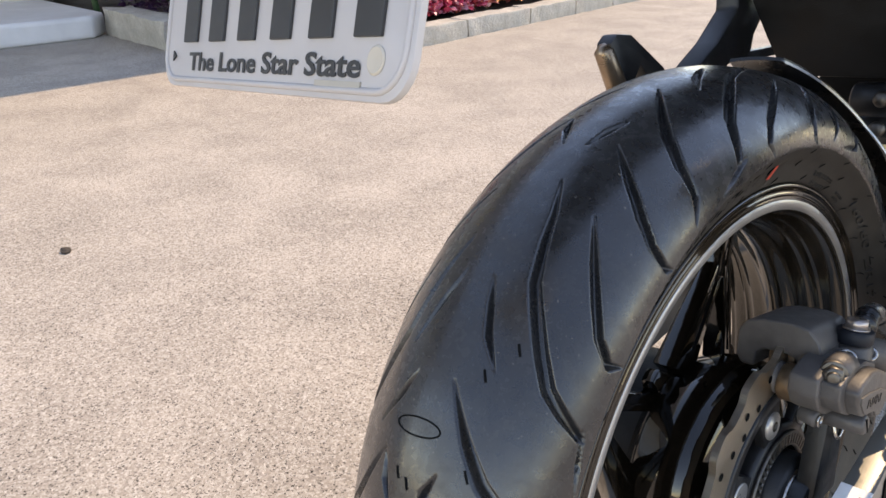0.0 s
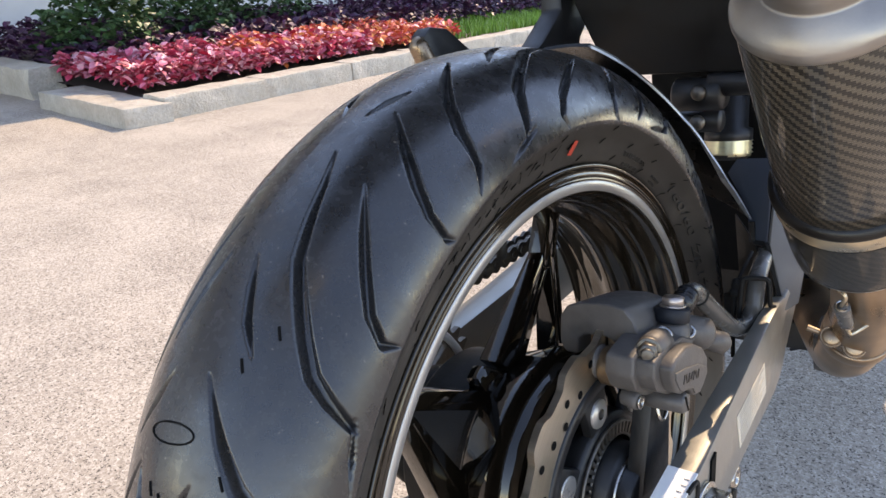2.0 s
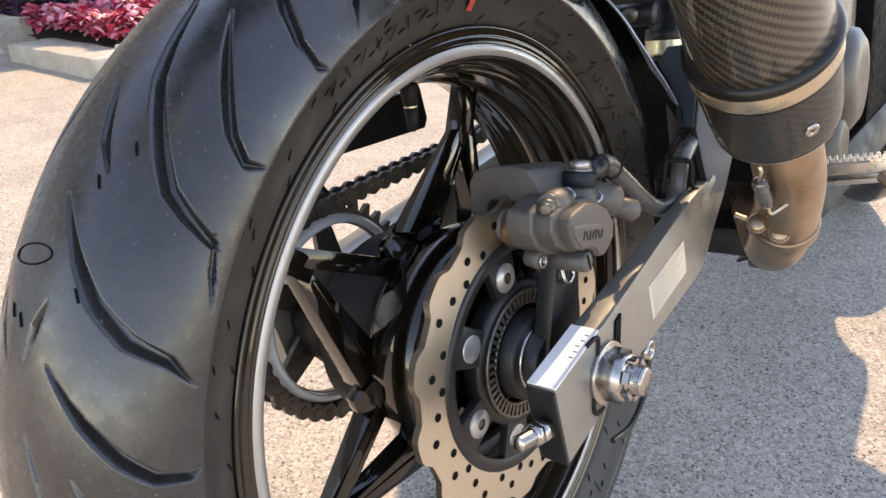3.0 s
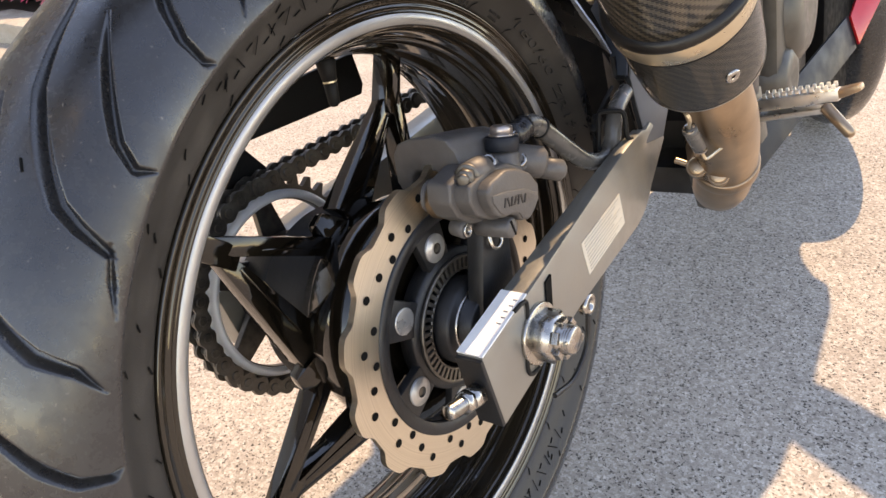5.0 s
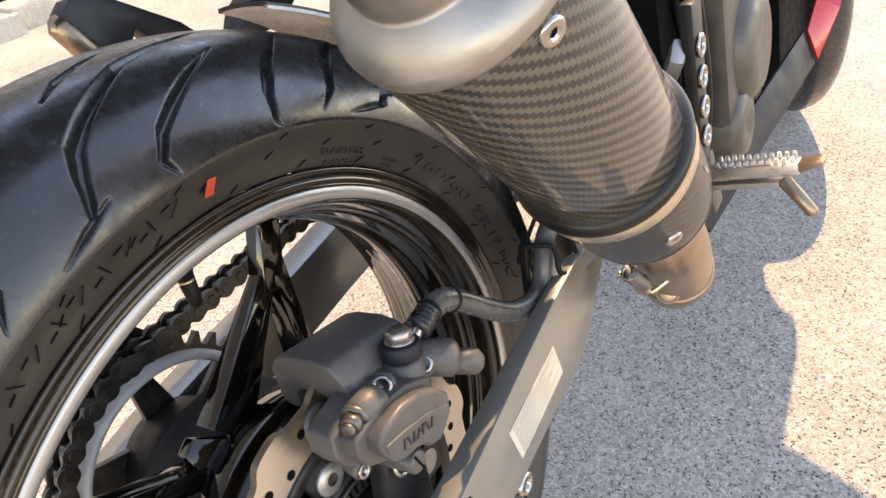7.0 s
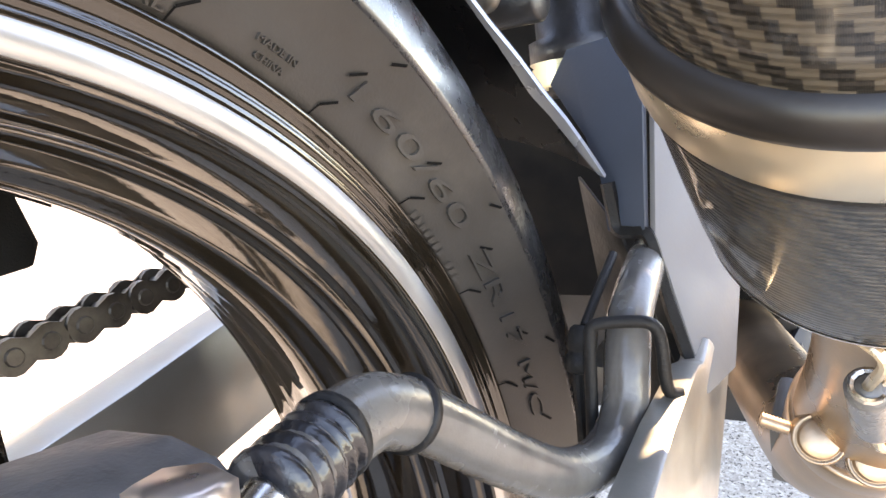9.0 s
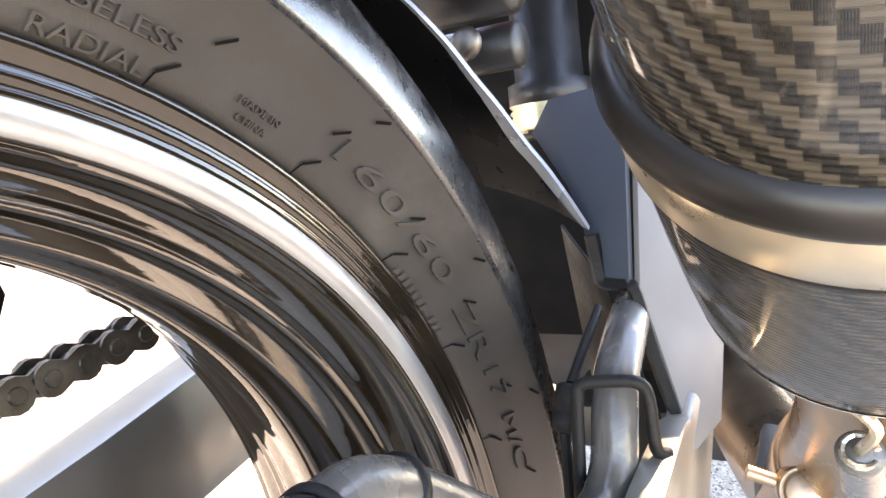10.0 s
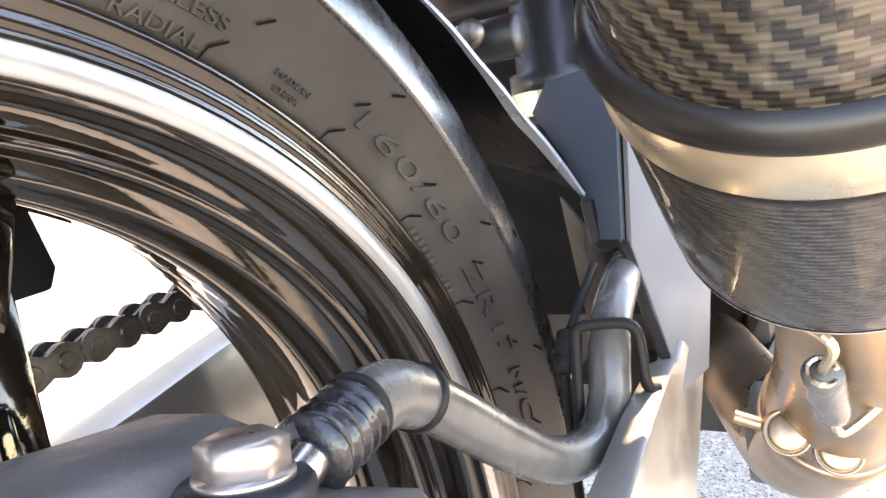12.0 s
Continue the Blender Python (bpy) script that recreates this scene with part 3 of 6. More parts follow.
# -- rear rim, built as hoop, five forked spokes and hub
RIM_PROFILE = [(0.0560, 0.2296), (0.0580, 0.2302), (0.0594, 0.2296), (0.0598, 0.2284), (0.0592, 0.2270), (0.0586, 0.2265), (0.0586, 0.2252), (0.0581, 0.2248), (0.0580, 0.2234), (0.0585, 0.2229),
               (0.0584, 0.2212), (0.0577, 0.2206), (0.0577, 0.2196), (0.0583, 0.2188), (0.0578, 0.2180), (0.0570, 0.2104), (0.0562, 0.2096), (0.0548, 0.2098), (0.0540, 0.2092), (0.0530, 0.2094), (0.0518, 0.2080),
               (0.0480, 0.2064), (0.0420, 0.2049), (0.0390, 0.2046), (0.0376, 0.2042), (0.0366, 0.2032), (0.0352, 0.2028), (0.0335, 0.2030), (0.0282, 0.2012), (0.0276, 0.2004), (0.0262, 0.2000), (0.0180, 0.1982),
               (0.0120, 0.1972), (0.0112, 0.1962), (0.0095, 0.1958), (0.0086, 0.1948), (0.0070, 0.1944), (0.0062, 0.1938), (0.0, 0.1937)]
hoop_prof = RIM_PROFILE + [(-x, r) for x, r in RIM_PROFILE[::-1][1:]]
hoop_prof += [(-0.050, 0.2275), (-0.03, 0.2150), (0.03, 0.2150), (0.050, 0.2275), (0.0560, 0.2296)]
rim = part("rear_rim", lathe(bmesh.new(), hoop_prof, 160), GLOSS, bike, "gloss black cast alloy rim", 28)
part("rim_tape", lathe(bmesh.new(), [(0.0578, 0.2179), (0.05815, 0.2177), (0.0574, 0.2107), (0.0569, 0.2105)], 160), TAPE, rim, "silver tape stripe round the rim edge", 60)
FEET = [67.5 + 72 * k for k in range(5)]
for a in FEET:
    bm = bmesh.new()
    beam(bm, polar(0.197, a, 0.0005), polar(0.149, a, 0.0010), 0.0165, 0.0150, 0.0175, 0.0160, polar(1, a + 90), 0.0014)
    part("spoke_foot", bm, GLOSS_DARK, rim, "", 40)
    bm = bmesh.new()
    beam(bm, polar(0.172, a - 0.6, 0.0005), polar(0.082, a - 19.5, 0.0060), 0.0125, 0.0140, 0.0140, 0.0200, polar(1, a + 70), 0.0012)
    part("spoke", bm, GLOSS_DARK, rim, "", 40)
    bm = bmesh.new()
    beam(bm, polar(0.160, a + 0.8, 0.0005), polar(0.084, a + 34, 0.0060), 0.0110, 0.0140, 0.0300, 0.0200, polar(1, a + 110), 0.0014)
    part("spoke", bm, GLOSS_DARK, rim, "", 40)
    bm = bmesh.new()
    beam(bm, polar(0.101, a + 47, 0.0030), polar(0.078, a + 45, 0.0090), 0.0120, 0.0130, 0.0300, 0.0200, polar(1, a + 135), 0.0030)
    part("spoke_web", bm, GLOSS_DARK, rim, "", 40)
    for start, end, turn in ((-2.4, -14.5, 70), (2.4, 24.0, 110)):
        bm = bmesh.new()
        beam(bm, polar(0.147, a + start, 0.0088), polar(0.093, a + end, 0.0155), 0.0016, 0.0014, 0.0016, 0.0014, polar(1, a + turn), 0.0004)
        part("spoke_edge", bm, GLOSS_DARK, rim, "", 40)
hub_prof = [(0.064, 0.0), (0.064, 0.060), (0.062, 0.070), (0.058, 0.084), (0.052, 0.0905), (0.040, 0.0935), (0.024, 0.0900), (0.012, 0.0850), (0.002, 0.0820), (0.002, 0.0)]
part("hub", lathe(bmesh.new(), hub_prof, 96), GLOSS_DARK, rim, "", 28)
# drive half of the gloss hub; dark reflections are put into a dull black
cush_prof = [(0.002, 0.0780), (-0.030, 0.0770), (-0.050, 0.0760), (-0.055, 0.0720), (-0.057, 0.0600), (-0.057, 0.0)]
part("hub_drum", lathe(bmesh.new(), cush_prof, 96), PLASTIC, rim, "drive side of the hub, its dark reflections put into dull black", 28)
bm = bmesh.new()
rod(bm, polar(0.194, 87, 0.0), polar(0.178, 87, 0.0), 0.0075, 0.0052, 20)
valve = part("valve_stem", bm, PLASTIC, rim, "black rubber tyre valve", 40)
bm = bmesh.new()
rod(bm, polar(0.178, 87, 0.0), polar(0.160, 87, 0.0), 0.0050, 0.0042, 20, 0.2)
part("valve_cap", bm, PLASTIC, rim, "", 40)
bm = bmesh.new()
lathe(bm, [(0, 0.0045), (0.0, 0.0052), (0.0012, 0.0052), (0.0012, 0.0045)], 20, origin=polar(0.1785, 87, 0.0), axis=polar(-1, 87))
part("valve_ring", bm, GOLD_BAND, rim)

# -- brake disc
DISC_X0, DISC_X1 = 0.0765, 0.0815
bm = bmesh.new()
outer, inner = [], []
N = 240
for k in range(N):
    a = 2 * math.pi * k / N
    wave = 0.1155 + 0.0036 * math.tanh(2.2 * math.sin(a * 14))
    outer.append((wave, a))
    inner.append((0.0865, a))
loops = []
for x in (DISC_X0, DISC_X1):
    loops.append([bm.verts.new((x, r * math.cos(a), r * math.sin(a))) for r, a in outer])
    loops.append([bm.verts.new((x, r * math.cos(a), r * math.sin(a))) for r, a in inner])
o0, i0, o1, i1 = loops
for k in range(N):
    n = (k + 1) % N
    bm.faces.new((o1[k], o1[n], i1[n], i1[k]))
    bm.faces.new((o0[n], o0[k], i0[k], i0[n]))
    bm.faces.new((o0[k], o0[n], o1[n], o1[k]))
    bm.faces.new((i0[n], i0[k], i1[k], i1[n]))
bmesh.ops.recalc_face_normals(bm, faces=bm.faces)
disc = part("brake_disc", bm, DISC, bike, "wavy drilled steel brake disc", 40)
# flat dots stand for the drilled holes, the dark inside put into the colour
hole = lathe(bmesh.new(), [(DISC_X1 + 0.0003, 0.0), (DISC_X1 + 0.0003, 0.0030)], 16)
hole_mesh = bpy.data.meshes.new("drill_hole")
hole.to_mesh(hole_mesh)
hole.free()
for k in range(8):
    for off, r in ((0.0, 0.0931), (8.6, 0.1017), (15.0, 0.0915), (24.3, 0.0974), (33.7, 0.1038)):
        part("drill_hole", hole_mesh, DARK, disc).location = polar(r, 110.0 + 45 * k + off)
carrier_prof = [(0.0815, 0.0785), (0.0828, 0.0790), (0.0832, 0.0870), (0.0822, 0.0880), (0.0760, 0.0880), (0.0760, 0.0785), (0.0815, 0.0785)]
carrier = part("disc_carrier", lathe(bmesh.new(), carrier_prof, 96), BLACK_METAL, disc, "black disc carrier", 35)
part("carrier_ring", lathe(bmesh.new(), [(0.080, 0.040), (0.083, 0.042), (0.083, 0.053), (0.080, 0.054), (0.070, 0.054), (0.070, 0.040), (0.080, 0.040)], 80), BLACK_METAL, disc, "", 35)
for k in range(7):
    a = 100.5 + 360.0 / 7 * k
    bm = bmesh.new()
    beam(bm, polar(0.048, a, 0.0790), polar(0.081, a, 0.0790), 0.024, 0.0070, 0.030, 0.0070, polar(1, a + 90), 0.0012)
    part("carrier_arm", bm, BLACK_METAL, disc, "", 40)
    bm = bmesh.new()
    c = polar(0.0645, a)
    if k % 2 == 0:
        lathe(bm, [(0.082, 0.0104), (0.0838, 0.0104), (0.0844, 0.0099), (0.0847, 0.0078), (0.0852, 0.0074), (0.0853, 0.0040)], 32, origin=(0, c.y, c.z))
        bolt = part("disc_bolt", bm, TAPE, disc, "zinc socket bolt", 30)
        socket = lathe(bmesh.new(), [(0.0853, 0.0041), (0.0838, 0.0039), (0.0838, 0.0)], 6, origin=(0, c.y, c.z))
        part("bolt_socket", socket, CHAIN, bolt)
    else:
        lathe(bm, [(0.082, 0.0095), (0.0832, 0.0095), (0.0834, 0.0088), (0.0834, 0.0)], 32, origin=(0, c.y, c.z))
        part("disc_rivet", bm, TAPE, disc, "", 30)
# toothed speed ring
bm = bmesh.new()
lathe(bm, [(0.0845, 0.0365), (0.0862, 0.0372), (0.0862, 0.0385), (0.0835, 0.0385), (0.0835, 0.0365), (0.0845, 0.0365)], 96)
lathe(bm, [(0.0845, 0.0460), (0.0862, 0.0462), (0.0862, 0.0482), (0.0835, 0.0482), (0.0835, 0.0460), (0.0845, 0.0460)], 96)
for k in range(50):
    a = 7.2 * k
    beam(bm, polar(0.0380, a, 0.0850), polar(0.0465, a, 0.0850), 0.0024, 0.0024, 0.0030, 0.0024, polar(1, a + 90), 0.0)
part("speed_ring", bm, CHAIN, disc, "slotted speed sensor ring", 40)
bm = bmesh.new()
lathe(bm, [(0.060, 0.0), (0.060, 0.034), (0.094, 0.033), (0.097, 0.031), (0.097, 0.0245), (0.108, 0.0235), (0.110, 0.022), (0.110, 0.0)], 64)
part("axle_spacer", bm, BLACK_METAL, bike, "", 30)
bm = lathe(bmesh.new(), [(0.0965, 0.0262), (0.0985, 0.0266), (0.0992, 0.0250), (0.0985, 0.0240)], 64)
part("spacer_ring", bm, STEEL, bike, "bright ring on the axle spacer", 30)

# -- right swing arm
SW_OUT = 0.1490
outline = [(-0.0645, 0.0205), (0.0, 0.0345), (0.0659, 0.0464), (0.1279, 0.0573), (0.1857, 0.0666), (0.2245, 0.0690), (0.2330, 0.0660), (0.2450, 0.0700), (0.2795, 0.0437), (0.2544, 0.0253), (0.2378, 0.0133),
           (0.2258, 0.0014), (0.2138, -0.0051), (0.1974, -0.0098), (0.1631, -0.0122), (0.1119, -0.0153), (0.0659, -0.0185), (0.0, -0.0265), (-0.0540, -0.0385)]


def arm_face(x, y):
    """The arm draws in towards its front."""
    return x - 0.045 * max(y, 0.0)


arm = part("swing_arm", prism(outline, lambda y, z, w: Vector((arm_face(SW_OUT - (0.020 - 0.045 * max(y, 0.0)) * (1 - w), y), y, z)), 0, 0.0018), SWING, bike, "champagne grey box-section swing arm", 35)
# sunlit top plate with scale marks at the chain adjuster
bm = bmesh.new()
beam(bm, (0.139, -0.0640, 0.0214), (0.139, -0.0060, 0.0342), 0.0200, 0.0012, 0.0200, 0.0012, (1, 0, 0), 0.0003)
part("adjuster_top_plate", bm, BARE, arm, "bright metal plate with scale marks")
for k in range(5):
    y = -0.036 + 0.0055 * k
    bm = bmesh.new()
    box(bm, (0.1445 - (0.001 if k == 2 else 0), y, 0.0224 + (y + 0.064) * 0.2207), (0.0034, 0.00022, 0.0006), Euler((0.217, 0, 0)).to_matrix())
    part("scale_mark", bm, STEEL, arm)
# end cap of the arm
bm = bmesh.new()
beam(bm, (0.139, -0.0655, 0.0195), (0.139, -0.0555, -0.0378), 0.0202, 0.0030, 0.0202, 0.0030, (1, 0, 0), 0.0008)
part("end_plate", bm, BLACK_METAL, arm)
# adjuster block outline on the outer face
bm = bmesh.new()
tube(bm, [(0.1492, -0.0235, 0.0310), (0.1497, -0.0130, 0.0318), (0.1497, -0.0090, 0.0270), (0.1497, -0.0145, 0.0040), (0.1497, -0.0200, -0.0150), (0.1497, -0.0165, -0.0230), (0.1493, -0.0060, -0.0245)], 0.0016, 8, 6)
part("adjuster_groove", bm, PLASTIC, arm)
# raised near-black patch for the slot; its shade is in the colour
bm = side_prism([(0.0180, 0.0300), (0.0265, 0.0320), (0.0225, 0.0080), (0.0140, 0.0060)], 0.1475, 0.1496, 0.0)
part("axle_slot", bm, DARK, arm)
bm = bmesh.new()
lathe(bm, [(0.149, 0.0), (0.149, 0.0222), (0.1515, 0.0222), (0.152, 0.0215), (0.152, 0.0)], 48)
washer = part("axle_washer", bm, STEEL, arm, "", 30)
bm = bmesh.new()
hexbar(bm, (0.152, 0, 0), (0.1670, 0, 0), 0.0186)
part("axle_nut", bm, STEEL, arm, "bright zinc axle nut", 20)
bm = bmesh.new()
lathe(bm, [(0.165, 0.0), (0.165, 0.0118), (0.169, 0.0118), (0.1705, 0.0100), (0.1770, 0.0096), (0.1780, 0.0084), (0.1780, 0.0)], 32)
for k in range(3):
    lathe(bm, [(0.1715 + 0.0018 * k, 0.0096), (0.1722 + 0.0018 * k, 0.0103), (0.1730 + 0.0018 * k, 0.0096)], 32)
part("axle_end", bm, STEEL, arm, "threaded axle end with split pin", 25)
bm = bmesh.new()
tube(bm, [(0.1755, -0.012, 0.004), (0.1760, 0.0, 0.0), (0.1755, 0.012, -0.003), (0.1735, 0.0145, -0.009), (0.171, 0.012, -0.0135)], 0.0014, 8, 6)
part("split_pin", bm, STEEL, arm)
for k in range(6):
    a = 60 * k + 30
    bm = bmesh.new()
    beam(bm, polar(0.0128, a, 0.1670), polar(0.0128, a, 0.1715), 0.0085, 0.0042, 0.0080, 0.0038, polar(1, a + 90), 0.0005)
    part("castle_tooth", bm, STEEL, arm)
# chain adjuster bolt behind the arm
bm = bmesh.new()
hexbar(bm, (0.1395, -0.0645, -0.0085), (0.1395, -0.0745, -0.0060), 0.0080)
hexbar(bm, (0.1395, -0.0748, -0.0059), (0.1395, -0.0805, -0.0045), 0.0080)
part("lock_nut", bm, STEEL, arm, "", 20)
bm = bmesh.new()
prof = [(0, 0.0)]
for k in range(16):
    prof += [(0.0009 * k, 0.0046), (0.0009 * k + 0.00045, 0.0053)]
prof += [(0.0150, 0.0040), (0.0150, 0.0)]
lathe(bm, prof, 20, origin=(0.1395, -0.0805, -0.0045), axis=(0, -1, 0.245))
part("adjuster_bolt", bm, STEEL, arm, "", 60)
# warning sticker
st = [Vector((arm_face(0.1494, y), y, z)) for y, z in ((0.0803, 0.0287), (0.0879, -0.0015), (0.1656, 0.0070), (0.1597, 0.0364))]
bm = bmesh.new()
box_v = [bm.verts.new(v + Vector((dx, 0, 0))) for dx in (-0.0006, 0.0) for v in st]
bm.faces.new(box_v[4:])
for k in range(4):
    bm.faces.new((box_v[k], box_v[(k + 1) % 4], box_v[4 + (k + 1) % 4], box_v[4 + k]))
bmesh.ops.recalc_face_normals(bm, faces=bm.faces)
sticker = part("warning_sticker", bm, STICKER, arm, "cream warning sticker with small print")
for k in range(9):
    u = 0.08 + 0.105 * k
    a, b = st[0].lerp(st[1], u), st[3].lerp(st[2], u)
    bm = bmesh.new()
    beam(bm, a.lerp(b, 0.06) + Vector((0.0002, 0, 0)), a.lerp(b, 0.94 - 0.10 * (k % 3)) + Vector((0.0002, 0, 0)), 0.0010, 0.0003, 0.0010, 0.0003, (0, 1, 1), 0.0)
    part("print_bar", bm, INK, arm)
# eyelet under the arm
bm = bmesh.new()
lathe(bm, [(0.1405, 0.0042), (0.1405, 0.0090), (0.1470, 0.0090), (0.1470, 0.0042), (0.1405, 0.0042)], 28, origin=(-0.004, 0.0886, -0.0295))
part("eyelet", bm, STEEL, arm, "", 30)
bm = bmesh.new()
tube(bm, [(0.143, 0.082, -0.035), (0.142, 0.075, -0.060), (0.141, 0.050, -0.075), (0.141, 0.020, -0.070)], 0.0022, 10)
part("stay_wire", bm, BLACK_METAL, arm)

# -- left swing arm, chain and sprocket
mirror = [(-0.0645, 0.0205), (0.0, 0.0345), (0.10, 0.0470), (0.13, 0.0500), (0.18, 0.0555), (0.235, 0.0635), (0.33, 0.0760), (0.42, 0.0700), (0.43, 0.0150), (0.33, 0.0080), (0.2534, -0.0004),
          (0.2256, -0.0035), (0.1631, -0.0122), (0.0659, -0.0185), (0.0, -0.0265), (-0.054, -0.0385)]
left_arm = part("left_swing_arm", side_prism(mirror, -0.155, -0.1235, 0.0018), SWING, bike, "champagne grey swing arm on the chain side", 35)
SPR_X, SPR_R = -0.1150, 0.0936
bm = bmesh.new()
teeth = 37
ring = []
for k in range(teeth):
    for f, r in ((0.0, SPR_R - 0.0052), (0.20, SPR_R - 0.0040), (0.42, SPR_R + 0.0050), (0.58, SPR_R + 0.0050), (0.80, SPR_R - 0.0040)):
        a = 360.0 * (k + f) / teeth
        ring.append((r * math.cos(radians(a)), r * math.sin(radians(a))))
hole = [(0.076 * math.cos(2 * math.pi * k / len(ring)), 0.076 * math.sin(2 * math.pi * k / len(ring))) for k in range(len(ring))]
vs = [[bm.verts.new((SPR_X + dx, y, z)) for y, z in loop] for dx in (-0.003, 0.003) for loop in (ring, hole)]
M = len(ring)
for k in range(M):
    n = (k + 1) % M
    bm.faces.new((vs[0][k], vs[0][n], vs[1][n], vs[1][k]))
    bm.faces.new((vs[2][n], vs[2][k], vs[3][k], vs[3][n]))
    bm.faces.new((vs[0][n], vs[0][k], vs[2][k], vs[2][n]))
    bm.faces.new((vs[1][k], vs[1][n], vs[3][n], vs[3][k]))
bmesh.ops.recalc_face_normals(bm, faces=bm.faces)
sprocket = part("rear_sprocket", bm, CHAIN, bike, "steel rear sprocket")
flange = lathe(bmesh.new(), [(SPR_X + 0.0020, 0.0770), (SPR_X + 0.0020, 0.0850), (SPR_X + 0.0045, 0.0852), (SPR_X + 0.0110, 0.0815), (SPR_X + 0.0115, 0.0780), (SPR_X + 0.0020, 0.0770)], 96)
part("sprocket_flange", flange, BARE, sprocket, "bright rim of the sprocket carrier", 40)
carrier_drum = lathe(bmesh.new(), [(SPR_X - 0.006, 0.020), (SPR_X - 0.006, 0.046), (SPR_X + 0.030, 0.054), (SPR_X + 0.055, 0.060), (SPR_X + 0.055, 0.030), (SPR_X - 0.006, 0.020)], 72)
part("sprocket_carrier", carrier_drum, PLASTIC, sprocket, "black cush-drive carrier", 35)
for k in range(6):
    a = 20 + 60 * k
    bm = bmesh.new()
    beam(bm, polar(0.030, a, SPR_X), polar(0.080, a + 10, SPR_X), 0.030, 0.006, 0.018, 0.006, polar(1, a + 90), 0.001)
    part("sprocket_arm", bm, CHAIN, sprocket)


def chain_link(centre, along, wide):
    bm = bmesh.new()
    along = Vector(along).normalized()
    up = Vector((1, 0, 0)).cross(along)
    for dx in (-0.0085, 0.0085):
        pts = []
        for sgn in (1, -1):
            for k in range(9):
                a = radians(-100 + 25 * k)
                pts.append((sgn * (0.0079 + 0.0080 * math.cos(a)), sgn * 0.0082 * math.sin(a)))
            pts.append((0.0, sgn * 0.0052))
        lo = [bm.verts.new(Vector(centre) + Vector((dx * wide - 0.001, 0, 0)) + along * u + up * v) for u, v in pts]
        hi = [bm.verts.new(Vector(centre) + Vector((dx * wide + 0.001, 0, 0)) + along * u + up * v) for u, v in pts]
        bm.faces.new(lo[::-1])
        bm.faces.new(hi)
        for k in range(20):
            bm.faces.new((lo[k], lo[(k + 1) % 20], hi[(k + 1) % 20], hi[k]))
    for s in (-1, 1):
        c = Vector(centre) + along * 0.0079 * s
        rod(bm, c - Vector((0.0106 * wide, 0, 0)), c + Vector((0.0106 * wide, 0, 0)), 0.0042, None, 10)
    bmesh.ops.recalc_face_normals(bm, faces=bm.faces)
    return bm


bm = side_prism([(-0.060, 0.134), (0.145, 0.131), (0.150, 0.140), (0.145, 0.1715), (0.040, 0.165), (-0.060, 0.158)], -0.112, -0.106, 0.002)
guard = part("chain_guard", bm, PLASTIC, bike, "black plastic chain guard", 35)
bm = side_prism([(-0.060, 0.150), (0.010, 0.150), (0.0148, 0.1205), (0.0360, 0.0915), (0.020, 0.082), (-0.060, 0.080)], -0.1345, -0.1305, 0.0012)
part("guard_flap", bm, PLASTIC, guard, "", 35)
PITCH = 0.0158
chain_path = []
for k in range(36):
    chain_path.append((Vector((SPR_X, 0.56 - PITCH * k, SPR_R + 0.0006 + (0.56 - PITCH * k) * 0.035)), Vector((0, 1, 0.035))))
count = int(math.pi * SPR_R / PITCH)
for k in range(1, count + 1):
    a = 90 + 180.0 * k / (count + 1)
    chain_path.append((polar(SPR_R, a, SPR_X), polar(1, a + 90)))
for k in range(36):
    chain_path.append((Vector((SPR_X, PITCH * k, -SPR_R + PITCH * k * 0.045)), Vector((0, 1, 0.045))))
chain = part("chain", chain_link(*chain_path[0], 1.0), CHAIN, bike, "oily steel drive chain")
shared = {}
for k, (c, way) in enumerate(chain_path[1:], 1):
    key = (k % 2, round(way.y, 3), round(way.z, 3))
    wide = 1.0 if k % 2 else 0.72
    if key not in shared:
        mesh = bpy.data.meshes.new("chain_link")
        b = chain_link((0, 0, 0), way, wide)
        b.to_mesh(mesh)
        b.free()
        shared[key] = mesh
    ln = part("chain_link", shared[key], CHAIN, chain)
    ln.location = c

# -- brake caliper
block = [(0.0500, 0.0965), (0.0462, 0.1040), (0.0480, 0.1247), (0.0540, 0.1330), (0.0660, 0.1368), (0.0867, 0.1385), (0.0975, 0.1362), (0.1040, 0.1288), (0.1072, 0.1188), (0.1072, 0.1000),
         (0.0925, 0.1000), (0.0890, 0.1110), (0.0835, 0.1135), (0.0670, 0.1130), (0.0612, 0.1085), (0.0600, 0.0965)]
bm = prism(block, lambda x, z, w: Vector((x, 0.005 + 0.062 * w, z - 0.013 * w)), 0, 0.0028, 3)
caliper = part("brake_caliper", bm, CALIPER, bike, "dark grey cast brake caliper", 32)
shell = [(-0.022, 0.1165), (-0.0245, 0.104), (-0.019, 0.092), (-0.004, 0.0815), (0.020, 0.0735), (0.040, 0.078), (0.049, 0.092), (0.046, 0.107), (0.030, 0.116), (0.0, 0.1205)]
bm = prism(shell, lambda y, z, w: Vector((0.096 + 0.020 * w, y, z)), 0, 0.0030, 3)
part("piston_housing", bm, CALIPER, caliper, "", 32)
step = [(-0.018, 0.1140), (-0.0200, 0.104), (-0.0150, 0.093), (0.000, 0.0835), (0.022, 0.0755), (0.040, 0.080), (0.048, 0.092), (0.045, 0.104), (0.028, 0.113), (0.002, 0.1175)]
bm = prism(step, lambda y, z, w: Vector((0.114 + 0.014 * w, y, z)), 0, 0.0022, 3)
part("housing_step", bm, CALIPER, caliper, "", 32)
